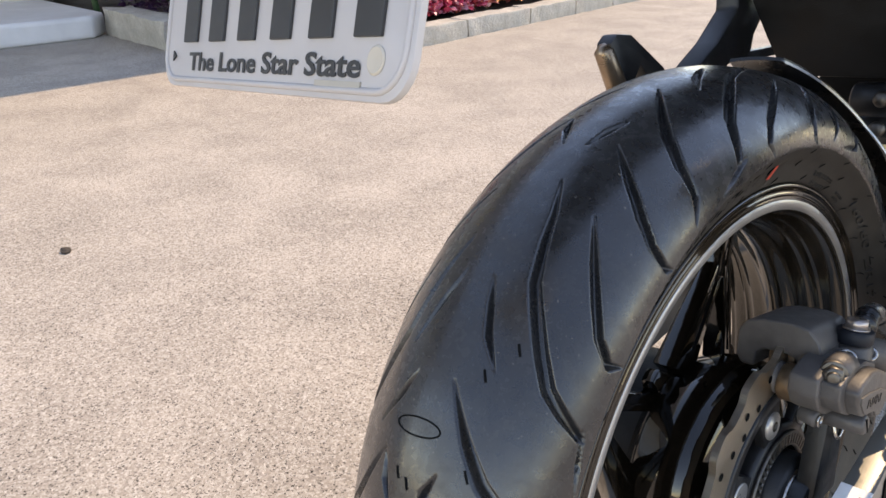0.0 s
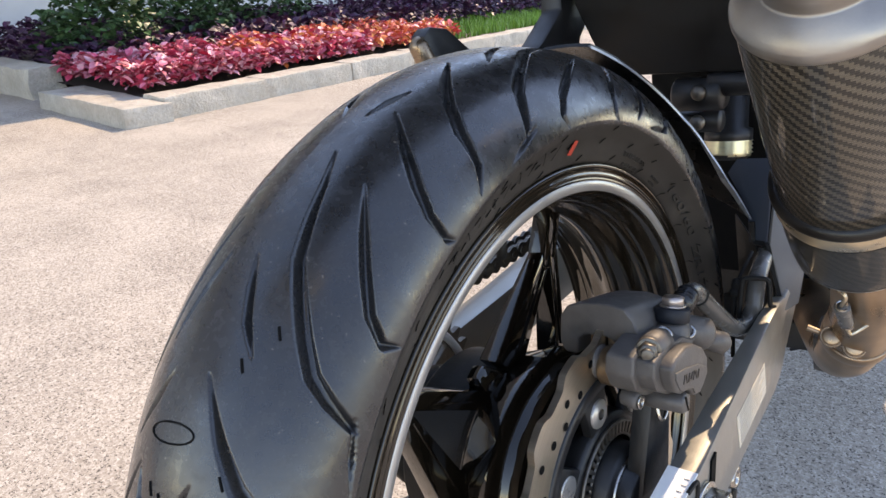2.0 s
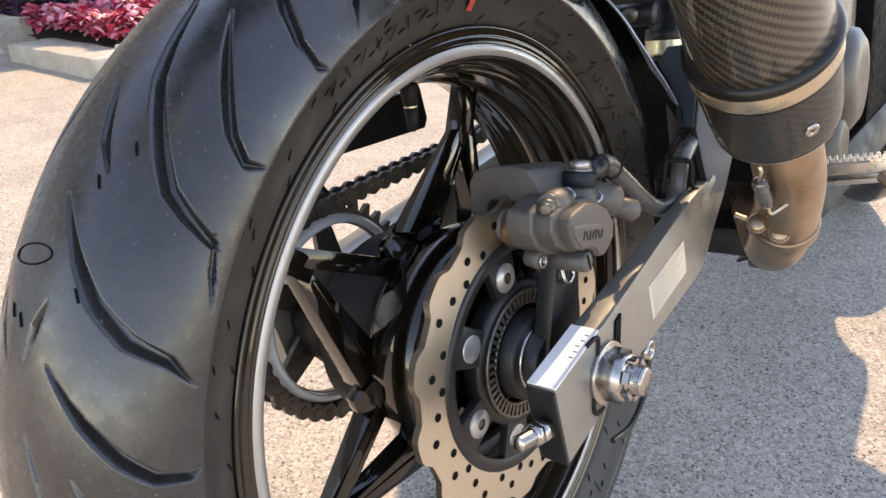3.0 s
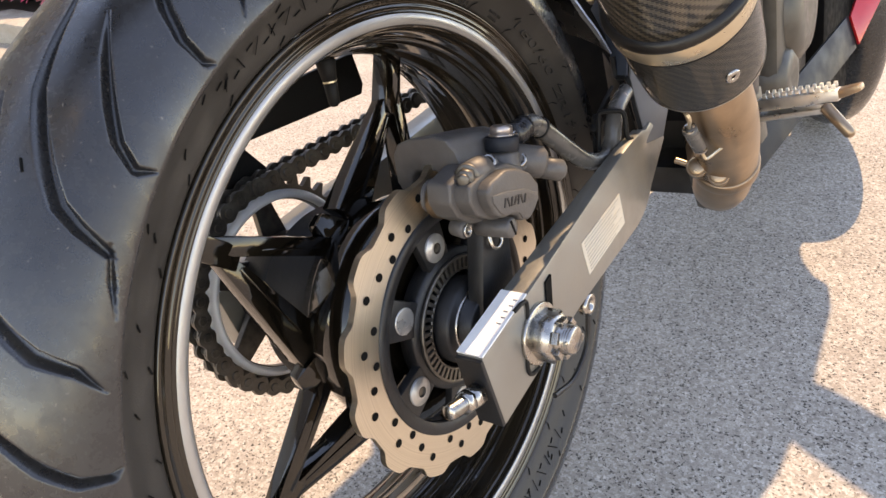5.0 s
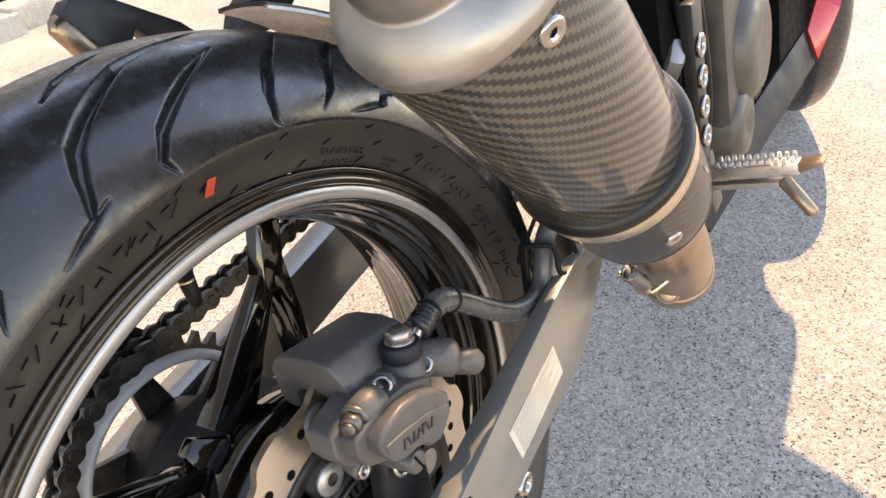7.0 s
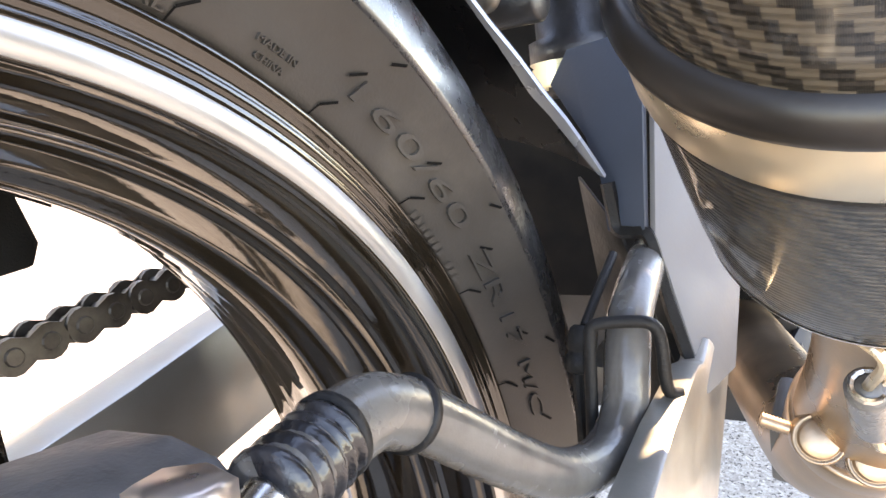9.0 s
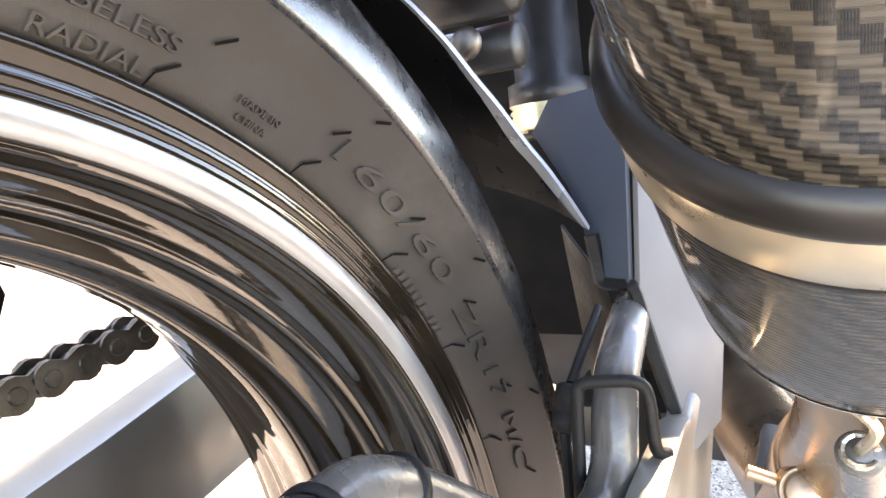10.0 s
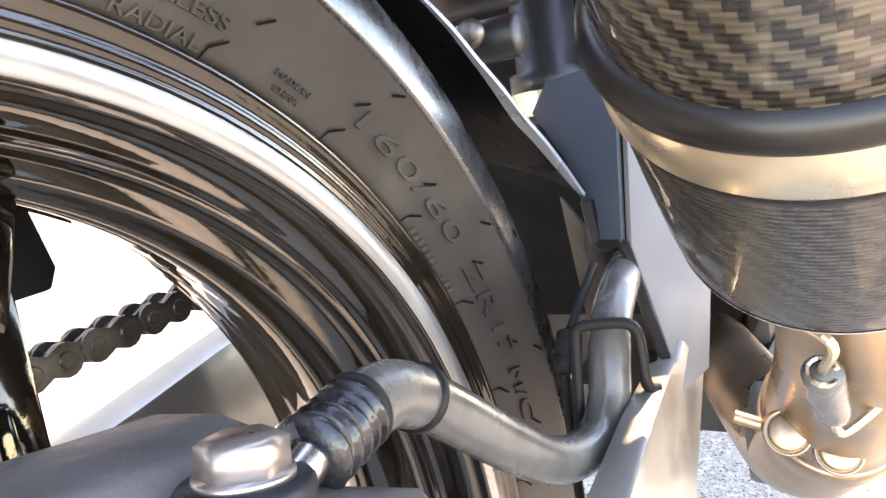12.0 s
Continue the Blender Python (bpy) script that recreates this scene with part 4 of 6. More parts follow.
lid = [(-0.0055, 0.1125), (0.012, 0.1140), (0.026, 0.1100), (0.0401, 0.1015), (0.0485, 0.0906), (0.0465, 0.0813), (0.0379, 0.0742), (0.0295, 0.0711), (0.0207, 0.0743), (0.0176, 0.0793), (0.0108, 0.0833), (0.0016, 0.0849),
       (-0.0048, 0.0887), (-0.0111, 0.1005), (-0.0120, 0.1085)]
bm = prism(lid, lambda y, z, w: Vector((0.126 + 0.0108 * w, y, z)), 0, 0.0028, 3)
cover = part("cover_plate", bm, CALIPER, caliper, "smooth grey cover with raised mark", 40)
face = [(-0.0085, 0.1048), (0.0076, 0.1013), (0.0288, 0.0945), (0.0434, 0.0862), (0.0440, 0.0815), (0.0365, 0.0760), (0.0295, 0.0730), (0.0215, 0.0760), (0.0186, 0.0812), (0.0110, 0.0850), (0.0020, 0.0868), (-0.0030, 0.0905), (-0.0090, 0.1000)]
bm = prism(face, lambda y, z, w: Vector((0.1345 + 0.0034 * w, y, z)), 0, 0.0008, 2)
part("face_plate", bm, CALIPER, caliper, "", 40)
for k in range(7):
    u = (k + 0.5) / 7
    c = Vector((0.1380, 0.0011 + 0.0278 * u, 0.0957 - 0.0075 * u))
    bm = bmesh.new()
    box(bm, c, (0.0008, 0.0014, 0.0062), Euler((radians((-8, 28, -8, -24, -8, 28, -8)[k]) - 0.27, 0, 0)).to_matrix(), 0.0)
    part("raised_mark", bm, BLACK_METAL, caliper)
    if k in (2, 3, 4):
        bm = bmesh.new()
        box(bm, c + Vector((0, 0.0012, (-0.0026, 0.0, 0.0026)[k - 2])), (0.0008, 0.0030, 0.0012), Euler((-0.27, 0, 0)).to_matrix(), 0.0)
        part("raised_mark", bm, BLACK_METAL, caliper)
for c, r in (((0.1165, 0.0210, 0.1145), 0.0060), ((0.1205, 0.0525, 0.1048), 0.0058)):
    bm = bmesh.new()
    way = Vector((0.45, -0.62, 0.65)).normalized()
    lathe(bm, [(-0.010, 0.0), (-0.010, r * 1.3), (-0.001, r * 1.25), (0.0, r * 1.1), (0.0, r)], 28, origin=Vector(c), axis=way)
    part("bolt_seat", bm, CALIPER, caliper, "", 30)
    bm = lathe(bmesh.new(), [(-0.004, 0.0), (-0.004, r), (0.0030, r), (0.0036, r * 0.9), (0.0036, r * 0.62), (0.0006, r * 0.55), (0.0006, 0.0)], 28, origin=Vector(c), axis=way)
    part("socket_bolt", bm, STEEL, caliper, "zinc socket bolt", 30)
way = Vector((0.30, -0.92, 0.10)).normalized()
c = Vector((0.1186, -0.0060, 0.1160))
bm = rod(bmesh.new(), c + Vector((0, 0.020, -0.002)), c + way * -0.001, 0.0098, 0.0092, 28, 0.1)
part("slide_boss", bm, CALIPER, caliper, "", 30)
bm = lathe(bmesh.new(), [(-0.002, 0.0), (-0.002, 0.0086), (0.0012, 0.0086), (0.0016, 0.0078), (0.0016, 0.0)], 28, origin=c, axis=way)
part("slide_washer", bm, CHAIN, caliper, "", 30)
bm = hexbar(bmesh.new(), c + way * 0.0014, c + way * 0.0074, 0.0070)
lathe(bm, [(0.0074, 0.0), (0.0074, 0.0042), (0.0100, 0.0040), (0.0104, 0.0030), (0.0104, 0.0)], 16, origin=c, axis=way)
part("slide_pin", bm, CHAIN, caliper, "dark hex bolt", 25)
bm = rod(bmesh.new(), (0.113, 0.0415, 0.092), (0.113, 0.0450, 0.1150), 0.0140, 0.0118, 32)
part("banjo_boss", bm, CALIPER, caliper, "", 30)
bm = lathe(bmesh.new(), [(0, 0.0), (0, 0.0112), (0.0010, 0.0121), (0.0092, 0.0121), (0.0102, 0.0112), (0.0102, 0.0)], 36, origin=(0.113, 0.0453, 0.1147), axis=(0, 0.22, 1))
part("banjo_ring", bm, NAVY, caliper, "black hose fitting", 30)
bm = lathe(bmesh.new(), [(0, 0.0), (0, 0.0088), (0.0014, 0.0088), (0.0014, 0.0)], 30, origin=(0.113, 0.0475, 0.1246), axis=(0, 0.22, 1))
hexbar(bm, (0.113, 0.0478, 0.1258), (0.113, 0.0492, 0.1322), 0.0080)
part("banjo_bolt", bm, BANJO, caliper, "pinkish zinc banjo bolt", 20)
bm = tube(bmesh.new(), [(0.113, 0.0530, 0.1175), (0.1132, 0.0585, 0.1188), (0.1130, 0.0630, 0.1200)], 0.0046, 16, 6)
part("hose_fitting", bm, STEEL, caliper, "", 40)
bm = rod(bmesh.new(), (0.110, 0.054, 0.1060), (0.1300, 0.0715, 0.0965), 0.0112, 0.0116, 28, 0.14)
part("pin_boot", bm, CALIPER, caliper, "", 30)
bm = rod(bmesh.new(), (0.126, 0.0695, 0.0945), (0.1385, 0.0825, 0.0860), 0.0082, 0.0080, 24, 0.2)
part("boot_tip", bm, CALIPER, caliper, "", 30)
for x0, x1, y, z, r, mat in ((0.0835, 0.0960, -0.0010, 0.0965, 0.0135, PAD), (0.0770, 0.0842, -0.0020, 0.0985, 0.0118, CALIPER), (0.0835, 0.0960, 0.0290, 0.0905, 0.0135, PAD)):
    bm = rod(bmesh.new(), (x0, y, z), (x1, y, z), r, r, 28, 0.08)
    part("piston", bm, mat, caliper, "bronze brake piston" if mat == PAD else "", 30)
bm = bmesh.new()
for x in (0.0720, 0.0850):
    box(bm, (x, 0.034, 0.0960), (0.0050, 0.056, 0.026), Euler((-0.21, 0, 0)).to_matrix(), 0.0015)
part("brake_pad", bm, PAD, caliper, "worn bronze-backed brake pads")
bm = rod(bmesh.new(), (0.108, 0.0090, 0.0735), (0.1365, 0.0094, 0.0744), 0.0072, 0.0070, 24, 0.1)
part("lower_pin", bm, CALIPER, caliper, "", 30)
# near-black bar on the pin: the slot's shade as colour
bm = bmesh.new()
box(bm, (0.1368, 0.0094, 0.0744), (0.0006, 0.0014, 0.0120), Euler((0.3, 0, 0)).to_matrix())
part("screw_slot", bm, DARK, caliper)
bm = rod(bmesh.new(), (0.100, -0.0060, 0.0800), (0.1130, -0.0090, 0.0792), 0.0068, 0.0066, 24, 0.12)
part("lower_bush", bm, CALIPER, caliper, "", 30)
bm = lathe(bmesh.new(), [(0.1128, 0.0), (0.1128, 0.0050), (0.1140, 0.0050), (0.1140, 0.0028), (0.1132, 0.0026), (0.1132, 0.0)], 20, origin=(0, -0.0092, 0.0790))
part("bush_bolt", bm, STEEL, caliper, "", 30)
bm = tube(bmesh.new(), [(0.116, 0.0080, 0.0690), (0.1185, 0.0070, 0.0600), (0.1185, 0.0130, 0.0560), (0.1185, 0.0190, 0.0600), (0.117, 0.0180, 0.0680)], 0.0015, 10, 6)
part("spring_clip", bm, STEEL, caliper, "", 40)
bm = bmesh.new()
beam(bm, (0.108, 0.022, 0.080), (0.106, 0.010, 0.002), 0.030, 0.014, 0.046, 0.014, (0, 1, 0), 0.003)
part("caliper_bracket", bm, BLACK_METAL, caliper, "black caliper bracket", 35)

# -- brake hose with clear ribbed sleeve, clip and sensor lead
hose_pts = [(0.1130, 0.0625, 0.1200), (0.1105, 0.0740, 0.1190), (0.1090, 0.0865, 0.1190), (0.1080, 0.1000, 0.1150), (0.1090, 0.1130, 0.1050), (0.1135, 0.1310, 0.0865), (0.1170, 0.1510, 0.0690),
            (0.1190, 0.1700, 0.0600), (0.1205, 0.1860, 0.0590), (0.1215, 0.1975, 0.0660), (0.1215, 0.2040, 0.0790), (0.1205, 0.2130, 0.0890), (0.1190, 0.2280, 0.0945), (0.1165, 0.2470, 0.0970), (0.1120, 0.2750, 0.0960)]
bm = tube(bmesh.new(), hose_pts, 0.0075, 24, 10)
hose = part("brake_hose", bm, HOSE, bike, "grey-black rubber brake hose", 50)
bm = tube(bmesh.new(), [hose_pts[0], hose_pts[1], (0.1097, 0.0825, 0.1196)], lambda t: 0.0080 + 0.0007 * math.sin(t * 30), 20, 14)
part("ribbed_sleeve", bm, SLEEVE, hose, "clear ribbed plastic sleeve", 70)
bm = tube(bmesh.new(), [(0.1093, 0.0820, 0.1192), (0.1084, 0.0950, 0.1172), (0.1082, 0.1060, 0.1110)], 0.0080, 20, 6)
part("hose_collar", bm, HOSE, hose, "clear collar with a black end ring", 60)
for q, way in (((0.1093, 0.0820, 0.1192), (-0.1, 1.0, -0.12)), ((0.1082, 0.1060, 0.1110), (0.03, 0.8, -0.6))):
    bm = lathe(bmesh.new(), [(-0.0012, 0.0078), (-0.0010, 0.0088), (0.0010, 0.0088), (0.0012, 0.0078)], 28, origin=q, axis=way)
    part("collar_ring", bm, PLASTIC, hose, "", 40)
bm = bmesh.new()
tube(bm, [(0.1115, 0.190, 0.052), (0.1122, 0.194, 0.074), (0.1128, 0.1962, 0.088), (0.1142, 0.1975, 0.0932), (0.123, 0.2005, 0.0938), (0.1308, 0.2030, 0.0925), (0.1332, 0.2036, 0.087), (0.1338, 0.2026, 0.0745), (0.1345, 0.2035, 0.0690), (0.1372, 0.206, 0.0672)], 0.0021, 12, 6)
part("hose_clip", bm, PLASTIC, bike, "black wire hose clip", 60)
bm = bmesh.new()
lathe(bm, [(0, 0.0), (0, 0.0034), (0.0012, 0.0048), (0.0080, 0.0052), (0.0086, 0.0044), (0.0098, 0.0044), (0.0104, 0.0050), (0.0150, 0.0048), (0.0162, 0.0034), (0.0162, 0.0)], 24, origin=(0.1063, 0.2085, 0.0882), axis=(-0.0013, -0.0074, -0.0142))
lead = part("sensor_plug", bm, PLASTIC, bike, "black sensor lead plug", 40)
bm = tube(bmesh.new(), [(0.1063, 0.2085, 0.0882), (0.1080, 0.2220, 0.0975), (0.1090, 0.2360, 0.1050)], 0.0017, 10)
part("lead", bm, PLASTIC, lead)
bm = tube(bmesh.new(), [(0.1050, 0.2010, 0.0740), (0.1052, 0.1975, 0.0560), (0.1056, 0.1950, 0.0400), (0.1060, 0.1930, 0.0200)], 0.0019, 10)
part("lead", bm, PLASTIC, lead)

# -- tyre hugger and the gusset of the arm
HUG_A = [27.2, 29.0, 30.8, 32.8, 35.6, 37.9, 40.4, 43.4, 45.5, 52.0, 60.0, 68.0]
HUG_X = [0.1020, 0.0959, 0.0887, 0.0811, 0.0739, 0.0676, 0.0627, 0.0567, 0.0512, 0.0420, 0.0320, 0.0220]
HUG_R = [0.2850, 0.2910, 0.2980, 0.3035, 0.3090, 0.3130, 0.3165, 0.3190, 0.3210, 0.3225, 0.3235, 0.3240]


def hugger():
    """A tapering beak over the front of the tyre, from the swing arm upwards."""
    bm = bmesh.new()
    rows = []
    for k in range(46):
        a = 27.2 + 40.8 * k / 45
        xe, re = float(np.interp(a, HUG_A, HUG_X)), float(np.interp(a, HUG_A, HUG_R))
        inner = [(xe * u, re + (0.3255 - re) * (1 - u * u)) for u in np.linspace(-1, 1, 25)]
        outer = [(x, r + 0.0028) for x, r in inner]
        rows.append([bm.verts.new(polar(r, a, x)) for x, r in inner + outer[::-1]])
    n = len(rows[0])
    for p, q in zip(rows, rows[1:]):
        for k in range(n):
            bm.faces.new((p[k], p[(k + 1) % n], q[(k + 1) % n], q[k]))
    bm.faces.new(rows[0][::-1])
    bm.faces.new(rows[-1])
    bmesh.ops.recalc_face_normals(bm, faces=bm.faces)
    return bm


hug = part("tyre_hugger", hugger(), HUGGER, bike, "black plastic hugger in front of the tyre", 40)
# the hugger's own edge, painted pale for the sky it reflects
bm = bmesh.new()
edge = []
for k in range(46):
    a = 27.2 + 40.8 * k / 45
    xe, re = float(np.interp(a, HUG_A, HUG_X)), float(np.interp(a, HUG_A, HUG_R))
    w = float(np.interp(a, [27, 29, 33, 42, 52, 68], [0.15, 0.45, 0.8, 0.75, 0.5, 0.2]))
    edge.append([bm.verts.new(polar(r, a, x)) for x, r in ((xe - 0.0125 * w, re + 0.0068 * w), (xe + 0.0012, re + 0.0008), (xe + 0.0012, re - 0.0012), (xe - 0.0070 * w, re + 0.0030 * w))])
for p, q in zip(edge, edge[1:]):
    for k in range(4):
        bm.faces.new((p[k], p[(k + 1) % 4], q[(k + 1) % 4], q[k]))
bm.faces.new(edge[0][::-1])
bm.faces.new(edge[-1])
bmesh.ops.recalc_face_normals(bm, faces=bm.faces)
part("hugger_edge", bm, EDGE_SHEEN, hug, "chamfered edge with sky sheen in its colour", 30)


def sheet(points, faces, thick):
    bm = bmesh.new()
    vs = [bm.verts.new(p) for p in points]
    made = [bm.faces.new([vs[k] for k in f]) for f in faces]
    bmesh.ops.recalc_face_normals(bm, faces=made)
    bmesh.ops.solidify(bm, geom=made, thickness=thick)
    bmesh.ops.recalc_face_normals(bm, faces=bm.faces)
    return bevelled(bm, 0.0008, 2, 25)


# gusset face, with its shade put into the slate tone
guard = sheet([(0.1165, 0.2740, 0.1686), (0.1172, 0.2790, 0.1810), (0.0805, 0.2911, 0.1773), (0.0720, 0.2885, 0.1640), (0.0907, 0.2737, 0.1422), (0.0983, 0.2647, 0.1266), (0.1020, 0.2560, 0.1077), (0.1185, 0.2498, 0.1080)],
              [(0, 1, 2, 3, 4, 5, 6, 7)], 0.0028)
part("arm_gusset", guard, GUARD_SHADED, arm, "cross plate of the swing arm in a shaded paint tone", 35)
# folded side plate, the same paint in its lit tone
fold = [Vector(q) for q in ((0.1172, 0.2790, 0.1810), (0.1185, 0.2498, 0.1080), (0.1262, 0.2420, 0.0850), (0.1367, 0.2314, 0.0537))]
brow = [Vector(q) for q in ((0.1252, 0.2950, 0.1760), (0.1252, 0.2620, 0.0952), (0.1281, 0.2500, 0.0848), (0.1372, 0.2345, 0.0532))]
back = [Vector(q) for q in ((0.1400, 0.3000, 0.1760), (0.1390, 0.2960, 0.1060), (0.1400, 0.2850, 0.0800), (0.1400, 0.2620, 0.0500))]
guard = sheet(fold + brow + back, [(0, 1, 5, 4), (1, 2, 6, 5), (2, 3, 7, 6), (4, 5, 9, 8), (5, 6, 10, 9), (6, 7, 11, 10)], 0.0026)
part("arm_side_plate", guard, GUARD_LIT, arm, "silver side plate of the swing arm in a lit paint tone", 20)
trim = [(0.1032, 0.2541, 0.1273), (0.1045, 0.2535, 0.1150), (0.1060, 0.2525, 0.1095), (0.1120, 0.2510, 0.1090), (0.1180, 0.2492, 0.1085), (0.1215, 0.2465, 0.1000), (0.1258, 0.2415, 0.0850), (0.1315, 0.2365, 0.0690), (0.1364, 0.2312, 0.0545)]
bm = bmesh.new()
path = smooth_path(trim, 5)
loops = []
for k, q in enumerate(path):
    ahead = (path[min(k + 1, len(path) - 1)] - path[max(k - 1, 0)]).normalized()
    out = Vector((0.27, -0.90, 0.31))
    out = (out - ahead * out.dot(ahead)).normalized()
    flat = ahead.cross(out)
    loops.append([bm.verts.new(q + flat * u * 0.0028 + out * v * 0.0018) for u, v in ((-1, -1), (-0.6, 1), (0.6, 1), (1, -1))])
for p, q in zip(loops, loops[1:]):
    for k in range(4):
        bm.faces.new((p[k], p[(k + 1) % 4], q[(k + 1) % 4], q[k]))
bm.faces.new(loops[0][::-1])
bm.faces.new(loops[-1])
bmesh.ops.recalc_face_normals(bm, faces=bm.faces)
part("edge_trim", bm, PLASTIC, arm, "black rubber edge trim of the guard plate", 50)
# sheet added to darken the hollow behind the guard plate
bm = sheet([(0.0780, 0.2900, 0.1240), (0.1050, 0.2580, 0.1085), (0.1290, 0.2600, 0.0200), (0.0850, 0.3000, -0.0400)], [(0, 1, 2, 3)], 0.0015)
part("guard_lining", bm, HOLLOW, arm, "dark sheet standing for the shaded hollow behind the guard plate", 35)
# -- silencer
MA, MU = Vector((0.1998, 0.1358, 0.2179)), Vector((0.0391, -0.6721, 0.7394)).normalized()


def on_silencer(s, degrees, r):
    """A point on the silencer: along its axis, round it from its outer side."""
    side = Vector((1, 0, 0)) - MU * MU.x
    side.normalize()
    other = MU.cross(side)
    return MA + MU * s + (side * math.cos(radians(degrees)) + other * math.sin(radians(degrees))) * r


bm = lathe(bmesh.new(), [(-0.030, 0.0475), (-0.028, 0.0482), (0.138, 0.0482), (0.140, 0.0470)], 96, origin=MA, axis=MU, uv=True)
silencer = part("silencer", bm, CARBON, bike, "carbon-fibre silencer body", 40)
bm = lathe(bmesh.new(), [(-0.1191, 0.0452), (-0.1188, 0.0466), (-0.1170, 0.0472), (-0.105, 0.0482), (-0.085, 0.0492), (-0.062, 0.0499), (-0.050, 0.0501), (-0.048, 0.0500)], 96, origin=MA, axis=MU, uv=True)
part("inlet_sleeve", bm, CARBON_RINGS, silencer, "ridged carbon-fibre inlet sleeve", 40)
bm = lathe(bmesh.new(), [(-0.1186, 0.0300), (-0.1193, 0.0440), (-0.1198, 0.0462), (-0.1193, 0.0470), (-0.1182, 0.0472)], 96, origin=MA, axis=MU)
part("sleeve_rim", bm, BRIGHT, silencer)
bm = lathe(bmesh.new(), [(-0.0340, 0.0505), (-0.0340, 0.0524), (-0.0332, 0.0532), (-0.0318, 0.0534), (-0.0300, 0.0530), (-0.0280, 0.0514), (-0.0264, 0.0494), (-0.0260, 0.0480)], 96, origin=MA, axis=MU)
part("rubber_band", bm, RUBBER_BAND, silencer, "black rubber band", 30)
bm = lathe(bmesh.new(), [(-0.0498, 0.0498), (-0.0496, 0.0514), (-0.0488, 0.0519), (-0.0345, 0.0521), (-0.0338, 0.0517), (-0.0336, 0.0500)], 96, origin=MA, axis=MU)
part("clamp_band", bm, GOLD_BAND, silencer, "champagne metal clamp band", 30)
bm = lathe(bmesh.new(), [(-0.0520, 0.0497), (-0.0518, 0.0512), (-0.0498, 0.0516), (-0.0496, 0.0497)], 96, origin=MA, axis=MU)
part("seal", bm, PLASTIC, silencer, "", 30)
bm = lathe(bmesh.new(), [(along + 0.020, r) for along, r in ((0.1165, 0.0475), (0.1168, 0.0490), (0.1180, 0.0496), (0.1215, 0.0496), (0.1240, 0.0484), (0.1290, 0.0430), (0.1345, 0.0345), (0.1350, 0.0330), (0.1365, 0.0325), (0.1400, 0.0332), (0.1440, 0.0328),
                             (0.1500, 0.0308), (0.1720, 0.0284), (0.1850, 0.0276), (0.1862, 0.0262), (0.1850, 0.0248), (0.1400, 0.0238), (0.1400, 0.0))], 96, origin=MA, axis=MU)
cap = part("end_cap", bm, CAP, silencer, "satin grey metal end cap", 30)


def rivet(s, degrees, r, parent, size=0.0065):
    c = on_silencer(s, degrees, r)
    out = (c - (MA + MU * s)).normalized()
    bm = lathe(bmesh.new(), [(-0.002, 0.0), (-0.002, size), (0.0006, size), (0.0016, size * 0.85), (0.0018, size * 0.4), (0.0006, size * 0.33), (0.0006, 0.0)], 28, origin=c, axis=out)
    part("rivet", bm, STEEL, parent, "bright rivet", 30)
    # near-black dot paints the shade inside the rivet
    bm = lathe(bmesh.new(), [(0.0007, size * 0.36), (0.0008, 0.0)], 16, origin=c, axis=out)
    part("rivet_hole", bm, DARK, parent)


def angle_of(p):
    side = (Vector((1, 0, 0)) - MU * MU.x).normalized()
    v = Vector(p) - MA
    return math.degrees(math.atan2(v.dot(MU.cross(side)), v.dot(side)))


rivet(-0.0900, angle_of((0.2377, 0.1656, 0.1251)), 0.0491, silencer, 0.0058)
rivet(0.1290, angle_of((0.238, 0.048, 0.286)), 0.0483, silencer, 0.0060)
rivet(-0.0900, 176.0, 0.0491, silencer, 0.0058)
# drain hole as a near-black dot, its inner shade painted
c = on_silencer(0.180, angle_of((0.204, 0.004, 0.317)), 0.0296)
bm = lathe(bmesh.new(), [(0.0, 0.0035), (0.0006, 0.0)], 20, origin=c + Vector((0, -0.0004, 0)), axis=(c - (MA + MU * 0.186)))
part("drain_hole", bm, DARK, silencer)
# link pipe
pipe_pts = [(0.1965, 0.2130, 0.1300), (0.1995, 0.2320, 0.0980), (0.1985, 0.2530, 0.0700), (0.1910, 0.2830, 0.0370), (0.1820, 0.3090, 0.0075)]
bm = tube(bmesh.new(), pipe_pts, lambda t: 0.0280 + 0.0005 * t, 48, 6)
pipe = part("link_pipe", bm, BRONZE, bike, "heat-tinted bronze link pipe", 40)
bm = tube(bmesh.new(), [(0.1822, 0.3085, 0.0080), (0.1735, 0.3270, -0.0130), (0.1650, 0.3470, -0.0290), (0.1480, 0.3900, -0.0440), (0.08, 0.56, -0.06)], lambda t: 0.0285 - 0.002 * t, 40, 8)
part("collector_pipe", bm, BRONZE, pipe, "", 40)
way = (Vector(pipe_pts[-1]) - Vector(pipe_pts[-2])).normalized()
bm = lathe(bmesh.new(), [(-0.012, 0.0280), (-0.012, 0.0298), (-0.010, 0.0306), (0.002, 0.0306), (0.004, 0.0298), (0.004, 0.0275)], 64, origin=Vector(pipe_pts[-1]) + way * 0.004, axis=way)
part("pipe_clamp", bm, BRONZE, pipe, "bronze clamp band", 30)
